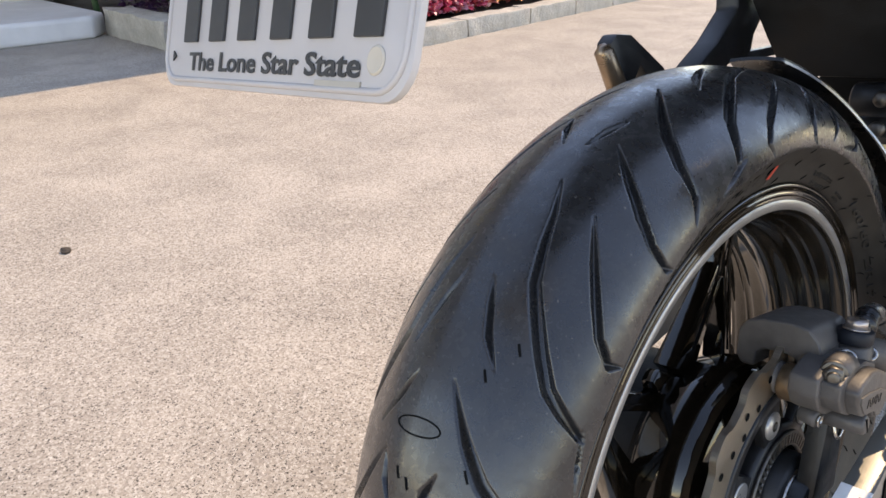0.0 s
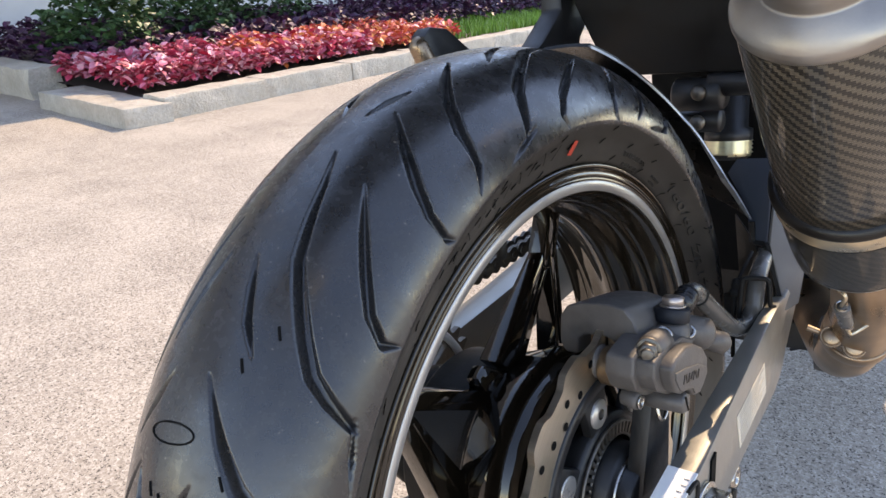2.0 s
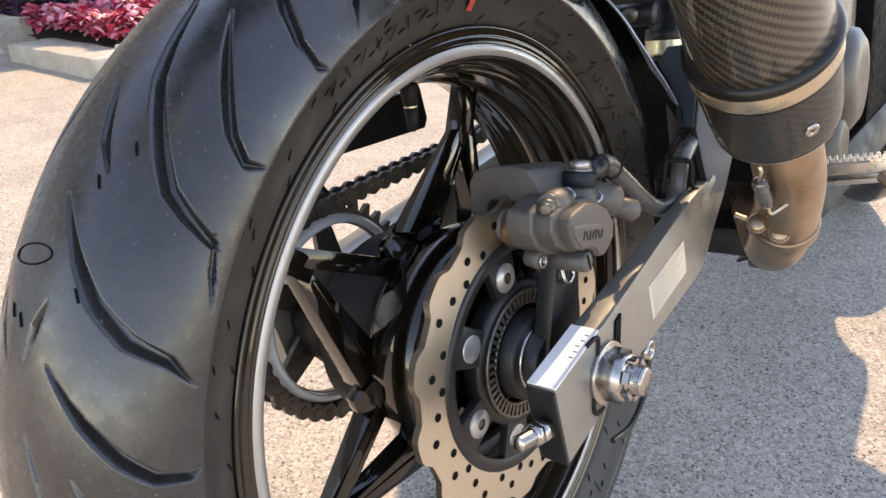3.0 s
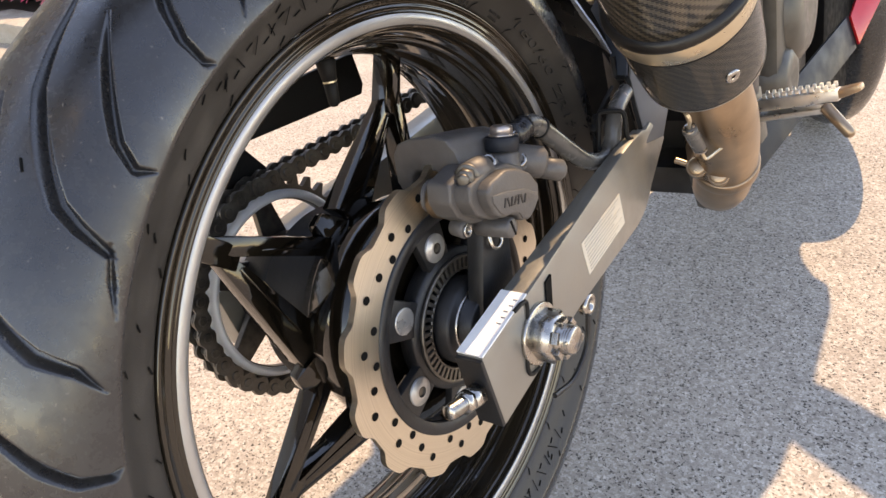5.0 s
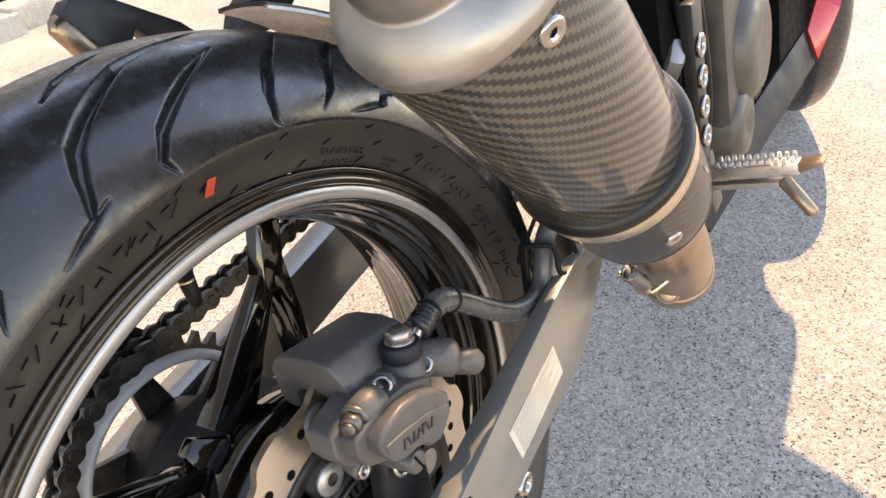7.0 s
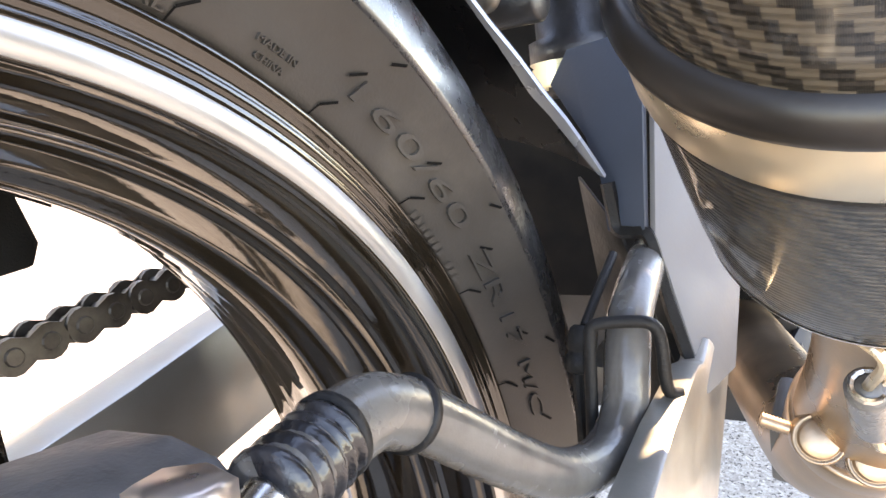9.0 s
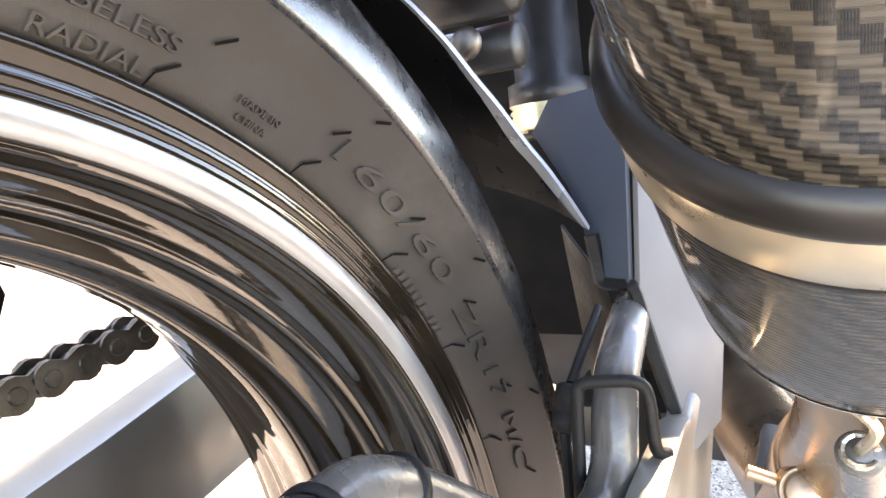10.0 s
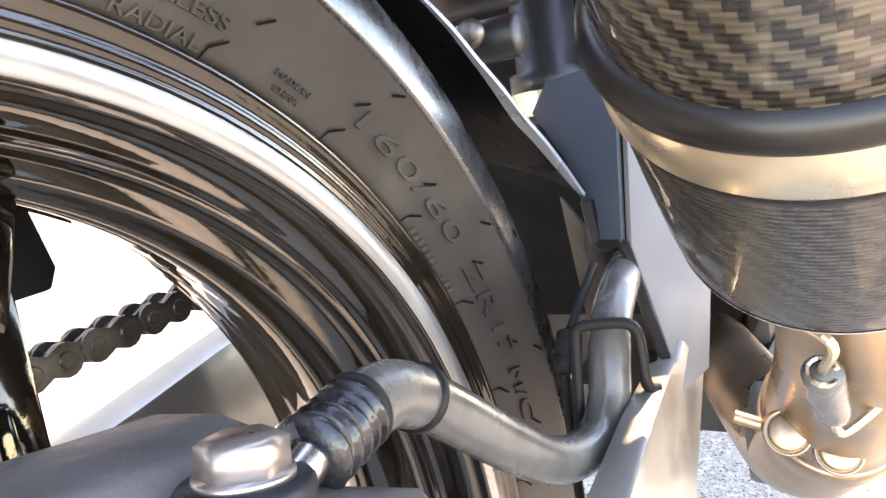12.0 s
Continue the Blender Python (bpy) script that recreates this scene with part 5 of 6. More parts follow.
for q, stud in (((0.1690, 0.2685, 0.0194), -1), ((0.1872, 0.2709, 0.0112), 1)):
    c = Vector(q)
    out = Vector((0.20, -0.86, 0.46)).normalized()
    bm = lathe(bmesh.new(), [(-0.018, 0.0), (-0.018, 0.0098), (-0.0016, 0.0098), (-0.0006, 0.0090), (-0.0016, 0.0083), (-0.0016, 0.0078), (0.0004, 0.0074), (0.0008, 0.0068), (0.0008, 0.0)], 32, origin=c, axis=out)
    part("clamp_bolt", bm, BRONZE, pipe, "round bronze clamp barrel", 18)
    side = Vector((1, 0.1, -0.35)).normalized()
    prof = [(0, 0.0)]
    for k in range(9):
        prof += [(0.0013 * k, 0.0026), (0.0013 * k + 0.0006, 0.0031)]
    bm = lathe(bmesh.new(), prof + [(0.0120, 0.0)], 14, origin=c - out * 0.006 + (side * -0.0215 if stud < 0 else side * -0.0195), axis=side)
    part("clamp_thread", bm, BRONZE, pipe, "", 50)
# spring between silencer and pipe
sp0, sp1 = Vector((0.1893, 0.1890, 0.0885)), Vector((0.1891, 0.2300, 0.0450))
bm = tube(bmesh.new(), [sp0 + (sp1 - sp0) * 0.22, sp0 + (sp1 - sp0) * 0.5, sp0 + (sp1 - sp0) * 0.74], 0.0060, 24, 6)
spring = part("spring_sleeve", bm, HOSE, pipe, "black sleeved exhaust spring", 40)
bm = bmesh.new()
coil = [sp0.lerp(sp1, 0.16 + 0.72 * k / 60) + Vector((0.0042 * math.cos(k * 0.9), 0.0042 * math.sin(k * 0.9) * 0.8, 0.0042 * math.sin(k * 0.9) * 0.6)) for k in range(61)]
tube(bm, coil, 0.0010, 6, 2)
part("coil", bm, STEEL, pipe)
bm = tube(bmesh.new(), [sp0 + Vector((-0.006, 0.004, 0.010)), sp0 + Vector((0.004, -0.002, 0.004)), sp0 + (sp1 - sp0) * 0.2], 0.0016, 8, 6)
part("spring_hook", bm, GOLD_BAND, pipe)
bm = tube(bmesh.new(), [sp0 + (sp1 - sp0) * 0.82, sp1 + Vector((0.002, -0.002, -0.002)), sp1 + Vector((0.010, 0.002, 0.003)), sp1 + Vector((0.018, 0.008, 0.010))], 0.0016, 8, 6)
part("spring_hook", bm, GOLD_BAND, pipe)

# hanger plate drawn oversize so that it shades the swing arm's top
bm = sheet([(0.150, 0.245, 0.262), (0.150, 0.335, 0.268), (0.138, 0.470, 0.470), (0.138, 0.330, 0.470)], [(0, 1, 2, 3)], 0.006)
hanger = part("silencer_hanger", bm, BLACK_METAL, bike, "black silencer hanger plate, enlarged to shade the swing arm", 35)
bm = bmesh.new()
beam(bm, (0.150, 0.305, 0.285), (0.165, 0.160, 0.262), 0.026, 0.008, 0.022, 0.008, (0, 0, 1), 0.002)
part("hanger_arm", bm, GOLD_BAND, hanger, "beige hanger arm", 35)
# -- inner rear mudguard, tail bracket, pegs
bm = prism([(-0.062, 0.2590), (0.140, 0.2540), (0.140, 0.46), (-0.115, 0.46), (-0.090, 0.340), (-0.077, 0.300)], lambda x, z, w: Vector((x, 0.318 + 0.03 * w - (z - 0.26) * 0.25, z)), 0, 0.005)
part("inner_mudguard", bm, PLASTIC, bike, "matt black inner mudguard", 35)
bm = side_prism([(0.290, 0.41), (0.352, 0.41), (0.348, 0.325), (0.324, 0.302), (0.318, 0.284), (0.268, 0.278), (0.240, 0.262), (0.190, 0.262), (0.208, 0.286), (0.246, 0.304), (0.286, 0.332)], -0.122, -0.096, 0.004)
left_stay = part("left_peg_bracket", bm, BLACK_METAL, bike, "black passenger peg bracket", 35)
bm = side_prism([(0.300, 0.2755), (0.300, 0.2860), (0.400, 0.2830), (0.400, 0.2725)], -0.110, -0.098, 0.002)
part("bracket_bar", bm, BLACK_METAL, left_stay, "", 35)
bm = side_prism([(0.068, 0.324), (0.078, 0.331), (0.100, 0.328), (0.150, 0.294), (0.180, 0.262), (0.138, 0.262), (0.124, 0.286), (0.114, 0.300), (0.105, 0.290), (0.108, 0.262), (0.086, 0.262)], -0.116, -0.100, 0.003)
part("folded_peg", bm, BLACK_METAL, left_stay, "", 35)
bm = rod(bmesh.new(), (-0.108, 0.066, 0.323), (-0.108, 0.094, 0.270), 0.0085, 0.0100, 18, 0.25)
part("peg_tip", bm, BRONZE, left_stay, "dusty brown peg rubber", 35)

# -- number plate: the white plate hangs behind the tyre
PLATE_Y, PLATE_Z, PLATE_X = -0.3376, 0.3534, 0.0366
hw, hh, cr = 0.089, 0.102, 0.012
outl = []
for cx, cz, a0 in ((hw - cr, hh - cr, 0), (-hw + cr, hh - cr, 90), (-hw + cr, cr, 180), (hw - cr, cr, 270)):
    for k in range(7):
        a = radians(a0 + 15 * k)
        outl.append((cx + cr * math.cos(a), cz + cr * math.sin(a)))
PT = Matrix.Translation((PLATE_X, PLATE_Y, PLATE_Z)) @ pose(0, 0, 0, -18.4, 0.78, -2.7)


def plate_point(u, v, depth=0.0):
    return PT @ Vector((u, -depth, v))


bm = prism(outl, lambda u, v, w: plate_point(u, v, -0.0015 + 0.0025 * w), 0, 0.0006)
plate = part("number_plate", bm, PLATE, bike, "white embossed number plate with dark print", 30)
rim_line = [(u * 0.966, 0.051 + (v - 0.051) * 0.945) for u, v in outl]
bm = bmesh.new()
tube(bm, [plate_point(u, v, 0.0011) for u, v in rim_line + rim_line[:1]], 0.0011, 6, 1, False)
part("embossed_rim", bm, PLATE, plate, "", 60)
verts, faces = words("The Lone Star State", 0.0098, 0.0001, 0.00022)
span = max(v.x for v in verts) - min(v.x for v in verts)
bm = placed(verts, faces, lambda v: plate_point(v.x * 0.126 / span + 0.003, 0.0066 + v.y, 0.0014 + v.z))
part("motto", bm, PLATE_INK, plate, "dark printed motto")
for k in range(6):
    bm = bmesh.new()
    box(bm, plate_point(-0.0595 + 0.0255 * k, 0.0430, 0.0016), (0.0135, 0.0012, 0.0510), PT.to_3x3(), 0.0004)
    part("print_bar", bm, PLATE_INK, plate)
bm = bmesh.new()
box(bm, plate_point(0.0545, 0.0038, 0.0014), (0.0245, 0.0006, 0.0030), PT.to_3x3(), 0.0)
part("print_bar", bm, INK, plate)
bm = prism([(-0.0775, 0.0100), (-0.0775, 0.0142), (-0.0745, 0.0121)], lambda u, v, w: plate_point(u, v, 0.0012 + 0.0006 * w), 0)
part("print_mark", bm, PLATE_INK, plate)
bm = bmesh.new()
lathe(bm, [(0.0012, 0.0042), (0.0016, 0.0036), (0.0013, 0.0)], 20, origin=plate_point(0.0726, 0.0113), axis=plate_point(0, 0, 1) - plate_point(0, 0, 0))
part("mounting_hole", bm, STICKER, plate)
bm = bmesh.new()
beam(bm, (0.036, -0.352, 0.440), (0.0, -0.22, 0.545), 0.06, 0.012, 0.09, 0.018, (1, 0, 0), 0.003)
part("plate_bracket", bm, PLASTIC, plate, "black plate bracket", 35)

# -- shock absorber and parts ahead of the tyre
bm = lathe(bmesh.new(), [(0, 0.0), (0, 0.020), (0.004, 0.024), (0.020, 0.024), (0.022, 0.026), (0.034, 0.026), (0.036, 0.021), (0.12, 0.021), (0.12, 0.0)], 40, origin=(0.024, 0.428, 0.148), axis=(0, 0.12, 1))
shock = part("shock_absorber", bm, BLACK_METAL, bike, "black rear shock absorber", 30)
prof = []
for k in range(9):
    prof.append((0.0018 + 0.0022 * k, 0.0265 if k % 2 else 0.0245))
bm = lathe(bmesh.new(), [(0, 0.0), (0.0, 0.0245)] + prof + [(0.021, 0.0)], 40, origin=(0.024, 0.429, 0.152), axis=(0, 0.12, 1))
part("preload_collar", bm, SPRING_ZINC, shock, "yellow-zinc notched collar", 20)
for c, r, ln in (((0.03, 0.33, 0.235), 0.017, 0.05), ((0.075, 0.33, 0.245), 0.013, 0.07), ((0.02, 0.35, 0.205), 0.012, 0.05)):
    bm = rod(bmesh.new(), Vector(c) - Vector((ln * 0.5, 0, 0)), Vector(c) + Vector((ln * 0.5, 0, 0)), r, None, 24)
    part("linkage_pin", bm, BLACK_METAL, shock, "", 30)
for c in ((0.035, 0.315, 0.238), (0.032, 0.318, 0.208), (0.10, 0.315, 0.245)):
    bm = rod(bmesh.new(), Vector(c), Vector(c) + Vector((0.0, -0.008, 0.001)), 0.008, 0.007, 20, 0.2)
    part("linkage_bolt", bm, CHAIN, shock, "", 30)
# one plain near-black box for the frame parts behind the tyre
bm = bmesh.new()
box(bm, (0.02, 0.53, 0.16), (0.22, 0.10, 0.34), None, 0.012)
part("frame_cross_member", bm, DARK, bike, "near-black box for the frame behind the tyre", 35)
bm = bmesh.new()
lathe(bm, [(0, 0.0), (0, 0.010), (0.03, 0.012), (0.03, 0.0)], 24, origin=(0.055, 0.36, 0.245), axis=(1, 0, 0))
part("red_reservoir", bm, RED, bike, "small red fitting", 30)

# -- right rider peg with serrated top, pedal and heel plate
bm = bmesh.new()
beam(bm, (0.172, 0.470, 0.016), (0.252, 0.462, 0.028), 0.020, 0.014, 0.016, 0.012, (0, 1, 0), 0.002)
peg = part("rider_peg", bm, BRIGHT, bike, "bright serrated aluminium foot peg", 30)
for k in range(11):
    for dy in (-0.0065, 0.0065):
        c = Vector((0.178 + 0.0068 * k, 0.4694 + dy - 0.0007 * k, 0.0245 + 0.00102 * k))
        bm = bmesh.new()
        beam(bm, c, c + Vector((0, 0, 0.0045)), 0.0046, 0.0042, 0.0028, 0.0034, (1, 0, 0), 0.0)
        part("peg_tooth", bm, BRIGHT, peg)
bm = bmesh.new()
beam(bm, (0.250, 0.463, 0.028), (0.272, 0.460, 0.036), 0.016, 0.010, 0.013, 0.007, (0, 1, 0), 0.003)
part("peg_end", bm, BRONZE, peg, "", 30)
bm = rod(bmesh.new(), (0.238, 0.455, 0.018), (0.268, 0.440, -0.010), 0.0065, 0.0058, 20, 0.25)
part("feeler_rod", bm, BRONZE, peg, "bronze peg feeler", 30)
bm = bmesh.new()
beam(bm, (0.162, 0.480, 0.000), (0.240, 0.462, 0.012), 0.026, 0.008, 0.012, 0.006, (0, 1, 0.2), 0.002)
part("peg_mount", bm, BRIGHT, peg, "", 30)
bm = bmesh.new()
beam(bm, (0.158, 0.475, 0.03), (0.166, 0.478, -0.03), 0.034, 0.020, 0.03, 0.018, (0, 1, 0), 0.004)
part("peg_bracket", bm, ENGINE, peg, "", 30)

# -- engine, belly fairing and front wheel, seen past the silencer
bm = lathe(bmesh.new(), [(0.150, 0.0), (0.182, 0.0), (0.186, 0.030), (0.184, 0.050), (0.176, 0.062), (0.150, 0.072), (0.120, 0.074), (0.060, 0.074)], 64, origin=(0, 0.645, 0.085))
engine = part("engine", bm, ENGINE, bike, "grey engine casing", 35)
bm = bmesh.new()
box(bm, (0.02, 0.74, 0.10), (0.22, 0.36, 0.40), None, 0.03)
part("crankcase", bm, BLACK_METAL, engine, "", 35)
bm = lathe(bmesh.new(), [(0.150, 0.0), (0.172, 0.0), (0.178, 0.018), (0.176, 0.034), (0.166, 0.042), (0.130, 0.046), (0.10, 0.046)], 48, origin=(0, 0.600, 0.010))
part("pump_cover", bm, ENGINE, engine, "", 35)
bm = bmesh.new()
beam(bm, (0.150, 0.60, 0.30), (0.150, 0.60, -0.02), 0.10, 0.04, 0.08, 0.04, (0, 1, 0), 0.012)
part("casing_rib", bm, ENGINE, engine, "", 35)
for k in range(8):
    a = 45 * k + 10
    bm = rod(bmesh.new(), Vector((0.130, 0.645, 0.085)) + polar(0.080, a), Vector((0.152, 0.645, 0.085)) + polar(0.080, a), 0.0062, None, 16, 0.2)
    part("casing_bolt", bm, STEEL, engine, "", 30)
bm = bmesh.new()
beam(bm, (0.135, 0.480, 0.115), (0.158, 0.440, 0.150), 0.030, 0.014, 0.024, 0.014, (0, 1, 1), 0.005)
part("white_bracket", bm, TAPE, engine, "pale metal bracket", 35)
bm = bmesh.new()
beam(bm, (0.166, 0.455, 0.190), (0.166, 0.455, 0.030), 0.030, 0.012, 0.026, 0.012, (0, 1, 0), 0.003)
frame_plate = part("frame_plate", bm, BLACK_METAL, bike, "black frame plate with bright washers", 35)
for k in range(4):
    bm = lathe(bmesh.new(), [(0.1725, 0.0060), (0.1755, 0.0062), (0.1755, 0.0105), (0.1725, 0.0108), (0.1725, 0.0060)], 24, origin=(0, 0.452, 0.150 - 0.029 * k))
    part("frame_washer", bm, STEEL, frame_plate, "", 30)
for k in range(5):
    bm = tube(bmesh.new(), [(0.10 + 0.012 * k, 0.50, 0.26), (0.115 + 0.01 * k, 0.52, 0.16), (0.12 + 0.008 * k, 0.53, 0.04), (0.11, 0.56, -0.05)], 0.005, 10, 6)
    part("cable", bm, PLASTIC, engine)
belly_mesh = sheet([(0.141, 0.556, -0.110), (0.205, 0.860, -0.020), (0.194, 0.850, 0.030), (0.120, 0.545, -0.070), (0.06, 0.57, -0.15), (0.10, 0.86, -0.10)], [(0, 1, 2, 3), (0, 4, 5, 1)], 0.004)
belly = part("belly_fairing", belly_mesh, NAVY, bike, "dark lower fairing with red edge", 35)
red_mesh = sheet([(0.205, 0.862, -0.016), (0.226, 0.900, 0.040), (0.236, 0.930, 0.130), (0.214, 0.930, 0.135), (0.200, 0.890, 0.060), (0.194, 0.852, 0.028)], [(0, 1, 4, 5), (1, 2, 3, 4)], 0.005)
part("red_panel", red_mesh, RED, belly, "glossy red fairing panel", 35)
bm = bmesh.new()
box(bm, (0.05, 0.62, -0.09), (0.16, 0.26, 0.04), None, 0.012)
part("sump", bm, BLACK_METAL, engine, "", 35)
bm = bmesh.new()
beam(bm, (0.150, 0.330, 0.000), (0.140, 0.372, -0.062), 0.030, 0.014, 0.020, 0.012, (0, 1, 0), 0.004)
part("arm_stay", bm, ENGINE, bike, "grey stay under the swing arm", 35)
bm = rod(bmesh.new(), (0.140, 0.374, -0.060), (0.158, 0.372, -0.062), 0.0085, None, 20, 0.2)
part("stay_bolt", bm, STEEL, bike, "", 30)
front_tyre_mesh = tyre_mesh("front_tyre", False, 160, 0.300, 0.066, 0.76)
front = part("front_tyre", front_tyre_mesh, RUBBER, bike, "dusty black front tyre")
front.matrix_basis = Matrix.Translation(AXLE + Vector((0.055, 1.43, -0.0118))) @ pose(0, 0, 0, 0, 0, 26)
front_rim = part("front_rim", lathe(bmesh.new(), [(x * 0.8, r - 0.006) for x, r in hoop_prof], 96), GLOSS, front, "gloss black front rim", 28)
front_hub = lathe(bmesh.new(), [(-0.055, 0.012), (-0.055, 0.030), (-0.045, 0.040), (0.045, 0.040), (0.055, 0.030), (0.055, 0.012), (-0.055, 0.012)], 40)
part("front_hub", front_hub, GLOSS_DARK, front, "", 35)
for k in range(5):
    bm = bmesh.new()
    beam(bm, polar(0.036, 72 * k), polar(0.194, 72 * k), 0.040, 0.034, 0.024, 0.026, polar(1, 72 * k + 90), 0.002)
    part("front_spoke", bm, GLOSS_DARK, front, "", 40)
for x in (-0.068, 0.068):
    plate = lathe(bmesh.new(), [(x - 0.0025, 0.040), (x - 0.0025, 0.1550), (x + 0.0025, 0.1550), (x + 0.0025, 0.040), (x - 0.0025, 0.040)], 96)
    part("front_disc", plate, DISC, front, "steel front brake disc", 40)
# tail, seat, tank, fairing and bars above the view, added for the machine's shadow
tail_plan = [(0.060, -0.30), (0.105, -0.12), (0.125, 0.10), (0.130, 0.48), (-0.130, 0.48), (-0.125, 0.10), (-0.105, -0.12), (-0.060, -0.30)]
bm = prism(tail_plan, lambda x, y, w: Vector((x * (1 - 0.2 * w), y, 0.500 - 0.10 * (y - 0.1) + 0.12 * w)), 0, 0.02, 3)
part("tail_unit", bm, NAVY, bike, "dark tail unit", 40)
plan = [(0.075, 0.36), (0.130, 0.56), (0.145, 0.70), (0.145, 0.88), (0.100, 1.04), (0.030, 1.20), (-0.030, 1.20), (-0.100, 1.04), (-0.145, 0.88), (-0.145, 0.70), (-0.130, 0.56), (-0.075, 0.36)]
bm = prism(plan, lambda x, y, w: Vector((x, y, 0.48 + 0.16 * w)), 0, 0.04, 3)
part("fuel_tank", bm, RED, bike, "red fuel tank and seat", 40)
# fairing outline worked back from the shadow it has to cast
half = [(0.130, 1.425), (0.158, 1.402), (0.184, 1.336), (0.206, 1.302), (0.230, 1.288), (0.246, 1.226), (0.252, 1.141), (0.260, 1.040), (0.260, 0.873), (0.235, 0.700), (0.150, 0.620)]
bm = prism(half + [(-x, y) for x, y in half[::-1]], lambda x, y, w: Vector((x * (1 - 0.25 * w), y, 0.405 + 0.03 * w)), 0, 0.008, 2)
part("front_fairing", bm, NAVY, bike, "unseen dark front fairing, outlined to cast the machine's shadow", 40)
# block added ahead of the engine to close a sunlit gap in the shadow
bm = side_prism([(0.930, -0.13), (1.120, -0.17), (1.200, -0.05), (1.240, 0.20), (1.160, 0.40), (0.980, 0.40), (0.930, 0.20)], -0.135, 0.150, 0.012)
part("radiator", bm, DARK, bike, "unseen near-black block added ahead of the engine to cast shadow", 35)
bm = tube(bmesh.new(), [(-0.40, 0.96, 0.60), (-0.27, 1.03, 0.62), (-0.10, 1.09, 0.63), (0.0, 1.12, 0.63), (0.20, 1.14, 0.62), (0.30, 1.105, 0.62), (0.43, 1.045, 0.605)], 0.021, 16, 6)
bar = part("handlebar", bm, BLACK_METAL, bike, "black handlebar", 40)
# lever far thicker than real, to widen the bar's shadow
bm = tube(bmesh.new(), [(0.20, 1.165, 0.615), (0.28, 1.160, 0.610), (0.42, 1.100, 0.595)], 0.034, 12, 6)
part("brake_lever", bm, BLACK_METAL, bar, "", 40)

# ---- driveway, kerb, bed and house side ----
bm = bmesh.new()
bmesh.ops.create_grid(bm, x_segments=24, y_segments=24, size=60.0)
ground = tagged(new("ground", bpy.data.meshes.new("ground")), "pale exposed-grit concrete driveway", "driveway", kind="structure")
bm.to_mesh(ground.data)
bm.free()
ground.data.materials.append(CONCRETE)

rnd = random.Random(7)


def rough_stone(length, width, height, seed, chip=0.008):
    """A sawn kerb stone with a chipped, uneven face."""
    made = bmesh.new()
    bmesh.ops.create_cube(made, size=1.0)
    bmesh.ops.scale(made, vec=(width, length, height), verts=made.verts)
    bmesh.ops.subdivide_edges(made, edges=made.edges, cuts=7, use_grid_fill=True)
    bevelled(made, 0.008, 2, 60)
    for v in made.verts:
        p = v.co * 9 + Vector((seed * 3.7, seed, 0))
        v.co += Vector((noise.noise(p), noise.noise(p + Vector((9, 0, 0))), noise.noise(p + Vector((0, 9, 0))) * 0.5)) * chip
    return made


kerb = thing("kerb", "row of rough pale stone kerb blocks round the bed", "kerb")
tagged(kerb, kind="structure")
kx, ky, yaw = -3.085, 1.46, 7.2
along = Vector((math.sin(radians(-yaw)), math.cos(radians(-yaw)), 0))
run = 0.0
for k in range(12):
    ln = 0.62 + 0.22 * rnd.random()
    ob = part("kerb_stone", rough_stone(ln - 0.012, 0.17, 0.16, k, 0.016), KERB, kerb, "", 50)
    ob.location = Vector((kx, ky, 0.032)) + along * (run + ln / 2)
    ob.rotation_euler = (0, 0, radians(yaw + rnd.uniform(-1.2, 1.2)))
    run += ln
ob = part("kerb_stone", rough_stone(0.96, 0.25, 0.16, 31, 0.014), KERB, kerb, "flat pale corner slab", 50)
ob.location, ob.rotation_euler = (-3.43, 1.372, 0.012), (0, 0, radians(88))
ob = part("kerb_stone", rough_stone(1.04, 0.20, 0.30, 43, 0.03), KERB, kerb, "taller rough kerb block", 50)
ob.location, ob.rotation_euler = (-4.73, 1.46, 0.030), (0, 0, radians(89))
soil = tagged(new("soil", bpy.data.meshes.new("soil")), "dark planting soil behind the kerb", "soil", kind="structure")
bm = bmesh.new()
bmesh.ops.create_grid(bm, x_segments=40, y_segments=60, size=1.0)
for v in bm.verts:
    v.co = Vector((-3.27 - (v.co.x + 1) * 3.4 - (v.co.y + 1) * 0.75, 1.50 + (v.co.y + 1) * 6.0, 0.085 + 0.03 * noise.noise(v.co * 12)))
bm.to_mesh(soil.data)
bm.free()
soil.data.materials.append(SOIL)


def leaf_cloud(name, spots, material, label, size, category, seed, kind="stuff", group=""):
    """Many small pointed, folded leaves in one mesh: spots are (x, y, z, scale)."""
    r = np.random.RandomState(seed)
    verts, faces = [], []
    shape = [(0, 0, 0), (0.32, 0.30, 0.10), (0.36, 0.62, 0.10), (0, 1.0, -0.10), (-0.36, 0.62, 0.10), (-0.32, 0.30, 0.10), (0, 0.5, 0.0)]
    tris = [(0, 1, 6), (1, 2, 6), (2, 3, 6), (3, 4, 6), (4, 5, 6), (5, 0, 6)]
    for x, y, z, s in spots:
        turn = Euler((r.uniform(-0.5, 0.9), r.uniform(-0.6, 0.6), r.uniform(0, 6.283))).to_matrix()
        k = len(verts)
        ln = size * s * r.uniform(0.7, 1.3)
        for p in shape:
            verts.append(tuple(Vector((x, y, z)) + turn @ Vector((p[0] * ln * 0.9, p[1] * ln, p[2] * ln))))
        faces += [(a + k, b + k, c + k) for a, b, c in tris]
    mesh = bpy.data.meshes.new(name)
    mesh.from_pydata(verts, [], faces)
    mesh.materials.append(material)
    return tagged(new(name, mesh), label, category, group, kind)


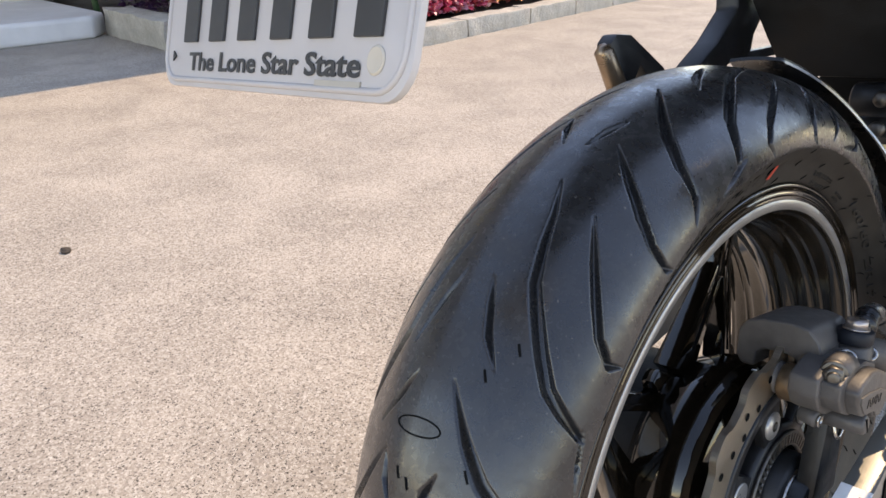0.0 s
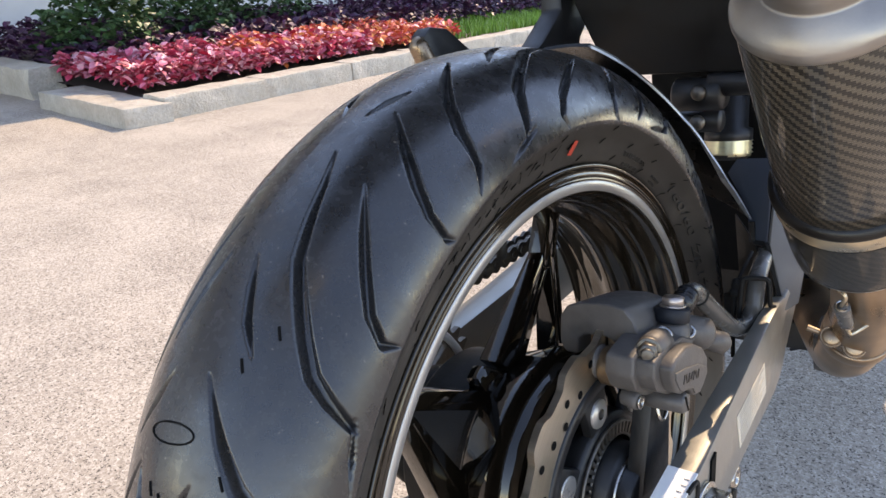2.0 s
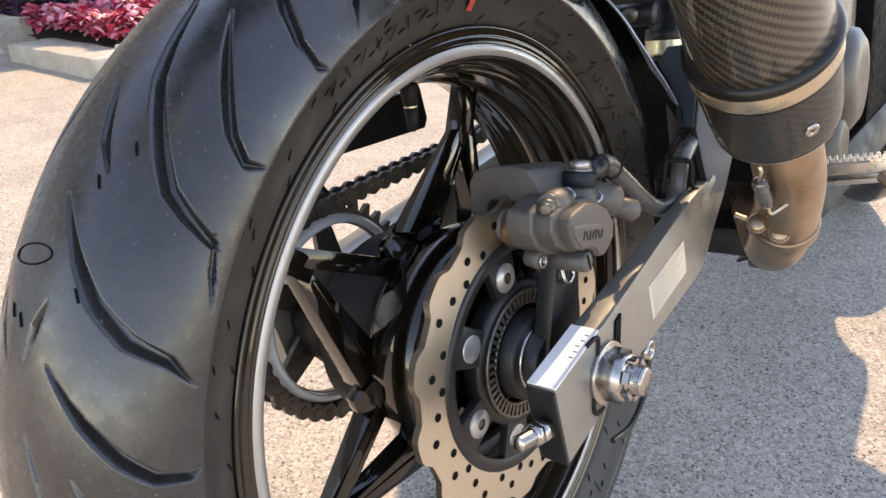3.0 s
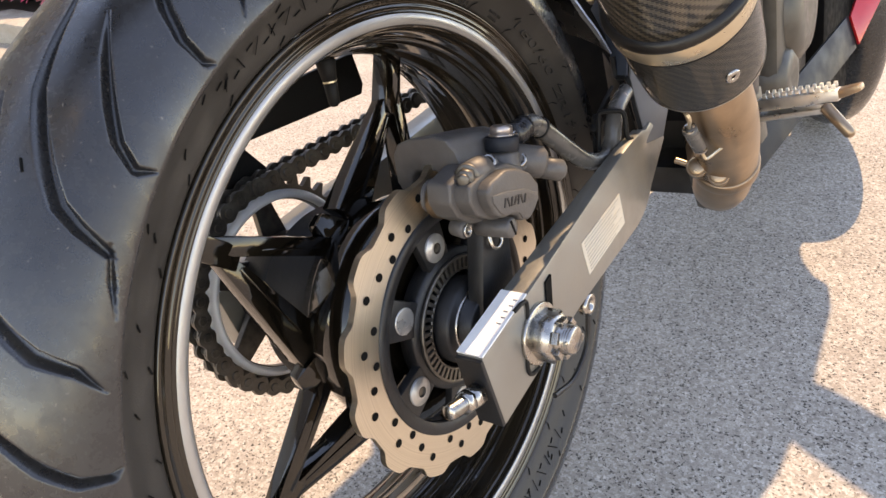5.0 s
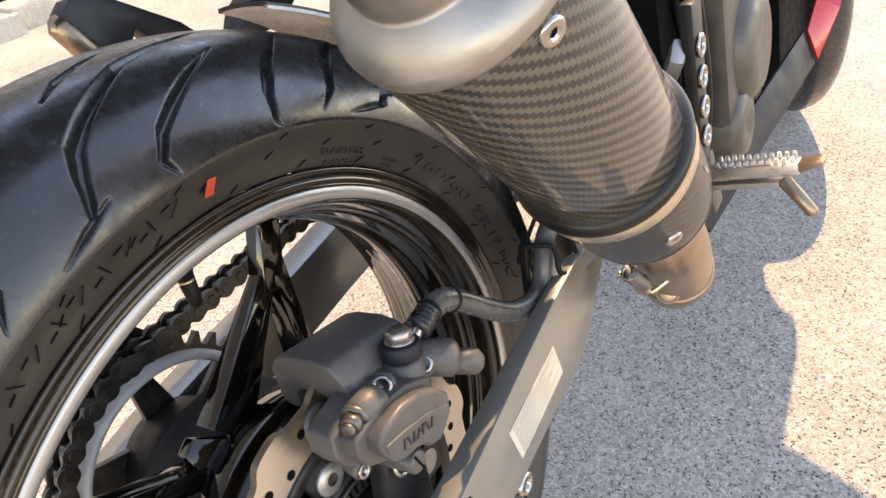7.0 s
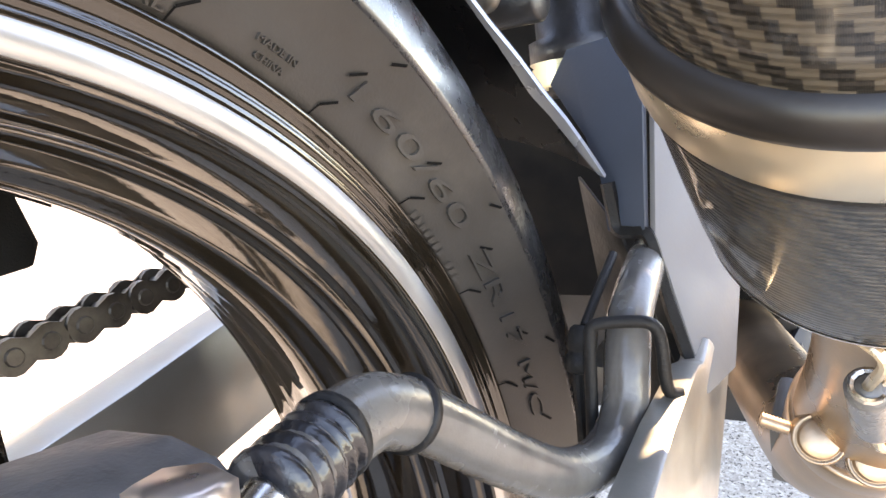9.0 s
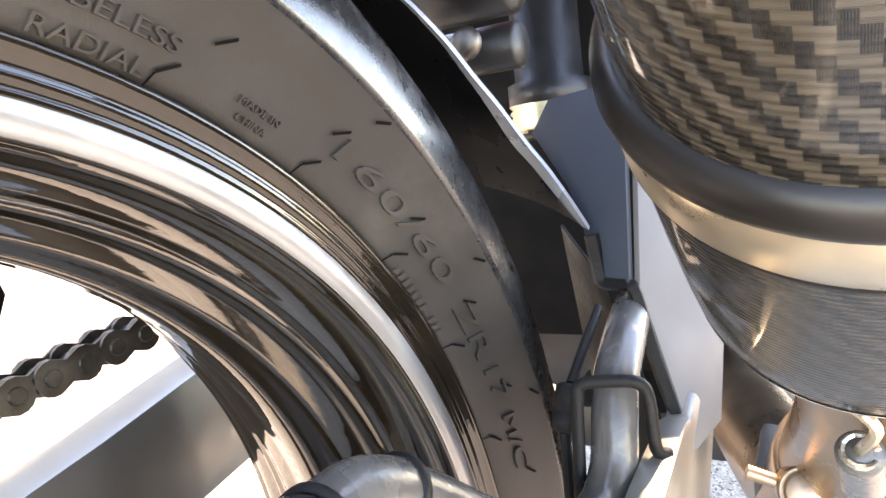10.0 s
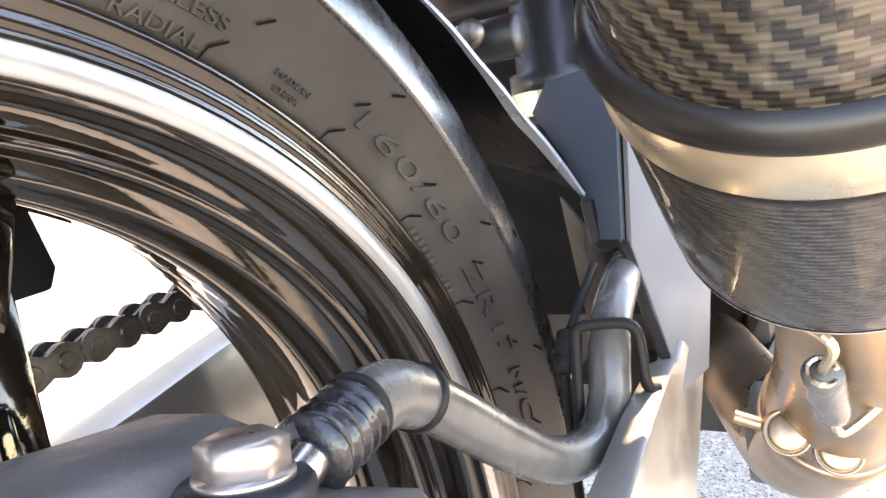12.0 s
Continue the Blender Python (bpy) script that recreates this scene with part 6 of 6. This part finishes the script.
def bed_spots(n, x0, x1, y0, y1, z0, z1, seed, lumps=3.0):
    r = np.random.RandomState(seed)
    out = []
    while len(out) < n:
        x, y = r.uniform(x0, x1), r.uniform(y0, y1)
        shift = -0.126 * (y - 1.42)
        lump = 0.5 + 0.5 * noise.noise(Vector((x * lumps, y * lumps, seed)))
        if r.rand() > 0.35 + lump:
            continue
        z = z0 + (z1 - z0) * (0.25 + 0.75 * lump) * r.uniform(0.35, 1.0)
        out.append((x + shift, y, z, 0.75 + 0.5 * r.rand()))
    return out


PINK = leaf("pink_red_leaf", (0.30, 0.02, 0.05), (0.60, 0.06, 0.13), (0.75, 0.30, 0.40), (0.48, 0.03, 0.08), (0.80, 0.50, 0.58), (0.40, 0.02, 0.05))
ORANGE = leaf("orange_red_leaf", (0.50, 0.05, 0.04), (0.66, 0.18, 0.05), (0.55, 0.05, 0.08), (0.72, 0.34, 0.10), (0.60, 0.08, 0.10), (0.70, 0.30, 0.34))
PURPLE = leaf("purple_leaf", (0.025, 0.008, 0.03), (0.05, 0.012, 0.055), (0.035, 0.01, 0.03), (0.08, 0.025, 0.08))
GREEN = leaf("green_leaf", (0.03, 0.07, 0.025), (0.05, 0.12, 0.04), (0.02, 0.05, 0.02))
GRASS = leaf("lawn_blade", (0.10, 0.24, 0.02), (0.16, 0.34, 0.035), (0.07, 0.17, 0.02), (0.22, 0.38, 0.06))
leaf_cloud("red_bedding", bed_spots(11500, -4.15, -3.20, 1.50, 3.4, 0.09, 0.30, 1), PINK, "dense pink and crimson bedding plants", 0.052, "flowers", 1)
leaf_cloud("orange_bedding", bed_spots(11000, -4.3, -3.26, 2.5, 4.7, 0.09, 0.30, 2), ORANGE, "orange and red bedding plants", 0.052, "flowers", 2)
leaf_cloud("purple_bedding", bed_spots(12000, -6.6, -3.95, 1.55, 9.0, 0.09, 0.42, 3), PURPLE, "dark purple foliage plants", 0.065, "flowers", 3)
for k, (x, y, s) in enumerate(((-4.6, 2.0, 0.36), (-5.1, 2.9, 0.40), (-5.6, 4.1, 0.45))):
    r = np.random.RandomState(50 + k)
    spots = []
    for _ in range(1500):
        d = r.normal(size=3)
        d /= np.linalg.norm(d)
        q = d * s * (0.55 + 0.45 * r.rand() ** 0.5) * (1 + 0.25 * noise.noise(Vector(d) * 2.5))
        spots.append((x + q[0], y + q[1], max(0.1, 0.30 + q[2] * 0.8), 0.6 + 0.6 * r.rand()))
    shrub = leaf_cloud("shrub", spots, GREEN, "small green leafy shrub in the bed", 0.07, "shrub", 60 + k, "", "shrubs in the bed")
lawn = tagged(new("lawn", bpy.data.meshes.new("lawn")), "sunlit green lawn behind the kerb", "lawn", kind="stuff")
r = np.random.RandomState(9)
verts, faces = [], []
for _ in range(26000):
    y = r.uniform(4.4, 13.0)
    x = -3.30 - 0.126 * (y - 1.42) - r.uniform(0.0, 1.0) ** 1.3 * 3.2
    if y < 5.6 and r.rand() > (y - 4.3) / 1.3:
        continue
    a, h, w = r.uniform(0, 6.28), r.uniform(0.05, 0.12), r.uniform(0.004, 0.008)
    k = len(verts)
    dx, dy = math.cos(a), math.sin(a)
    lean = r.uniform(-0.05, 0.05)
    verts += [(x - dx * w, y - dy * w, 0.085), (x + dx * w, y + dy * w, 0.085), (x - dy * lean, y + dx * lean, 0.085 + h)]
    faces.append((k, k + 1, k + 2))
lawn.data.from_pydata(verts, [], faces)
lawn.data.materials.append(GRASS)

# shaded step and house wall beyond the bed; the roof above is added unseen
step = tagged(new("step", bpy.data.meshes.new("step")), "low concrete step in the shade of the house", "step", kind="structure")
bm = prism([(-5.15, 1.25), (-5.35, 1.40), (-9.0, 1.40), (-9.0, -6.0), (-5.15, -6.0)], lambda x, y, w: Vector((x, y, 0.15 * w)), 0, 0.03, 3)
bm.to_mesh(step.data)
bm.free()
step.data.materials.append(STEP)
wall = tagged(new("wall_house", bpy.data.meshes.new("wall_house")), "pale painted house wall", "wall", kind="structure")
bm = bmesh.new()
box(bm, (-8.1, 3.0, 1.9), (0.25, 22.0, 3.8))
bm.to_mesh(wall.data)
bm.free()
wall.data.materials.append(HOUSE)
# two slabs out of view, sized to shade the step and the bed
roof_slabs = tagged(new("roof_eave", bpy.data.meshes.new("roof_eave")), "unseen roof slabs added to cast the house's shade", "roof", kind="structure")
bm = bmesh.new()
box(bm, (-6.0, -0.9, 3.30), (4.14, 10.2, 0.18))
box(bm, (-6.5, 8.1, 3.30), (3.0, 7.8, 0.18))
bm.to_mesh(roof_slabs.data)
bm.free()
roof_slabs.data.materials.append(HOUSE)

# pillar at the house corner and a short garden stake beside the step
pillar = tagged(new("wall_pillar", bpy.data.meshes.new("wall_pillar")), "beige grey pillar of the house porch", "pillar", kind="structure")
bm = bmesh.new()
box(bm, (-7.05, 1.22, 1.70), (0.42, 0.90, 3.10), None, 0.01)
box(bm, (-7.03, 1.22, 0.20), (0.52, 1.02, 0.12), None, 0.01)
bm.to_mesh(pillar.data)
bm.free()
pillar.data.materials.append(STICKER)
stake = thing("garden_stake", "short dark green garden stake by the step", "stake", at=pose(-5.95, 1.56, 0.05))
bm = rod(bmesh.new(), (0, 0, 0), (-0.03, -0.01, 0.36), 0.026, 0.020, 12, 0.1)
part("post", bm, GREEN, stake, "", 30)
bm = rod(bmesh.new(), (-0.03, -0.01, 0.355), (-0.031, -0.01, 0.385), 0.030, 0.028, 12, 0.1)
part("cap", bm, PLASTIC, stake, "", 30)
pebble_mesh = bmesh.new()
bmesh.ops.create_icosphere(pebble_mesh, subdivisions=2, radius=0.012)
for v in pebble_mesh.verts:
    v.co = Vector((v.co.x * 1.3, v.co.y, v.co.z * 0.55 + 0.005)) * (1 + 0.3 * noise.noise(v.co * 90))
pebble = tagged(new("pebble", bpy.data.meshes.new("pebble")), "small dark brown pebble lying on the driveway", "pebble")
pebble_mesh.to_mesh(pebble.data)
pebble_mesh.free()
pebble.data.materials.append(SOIL)
pebble.location = (-1.56, -0.07, 0.0)
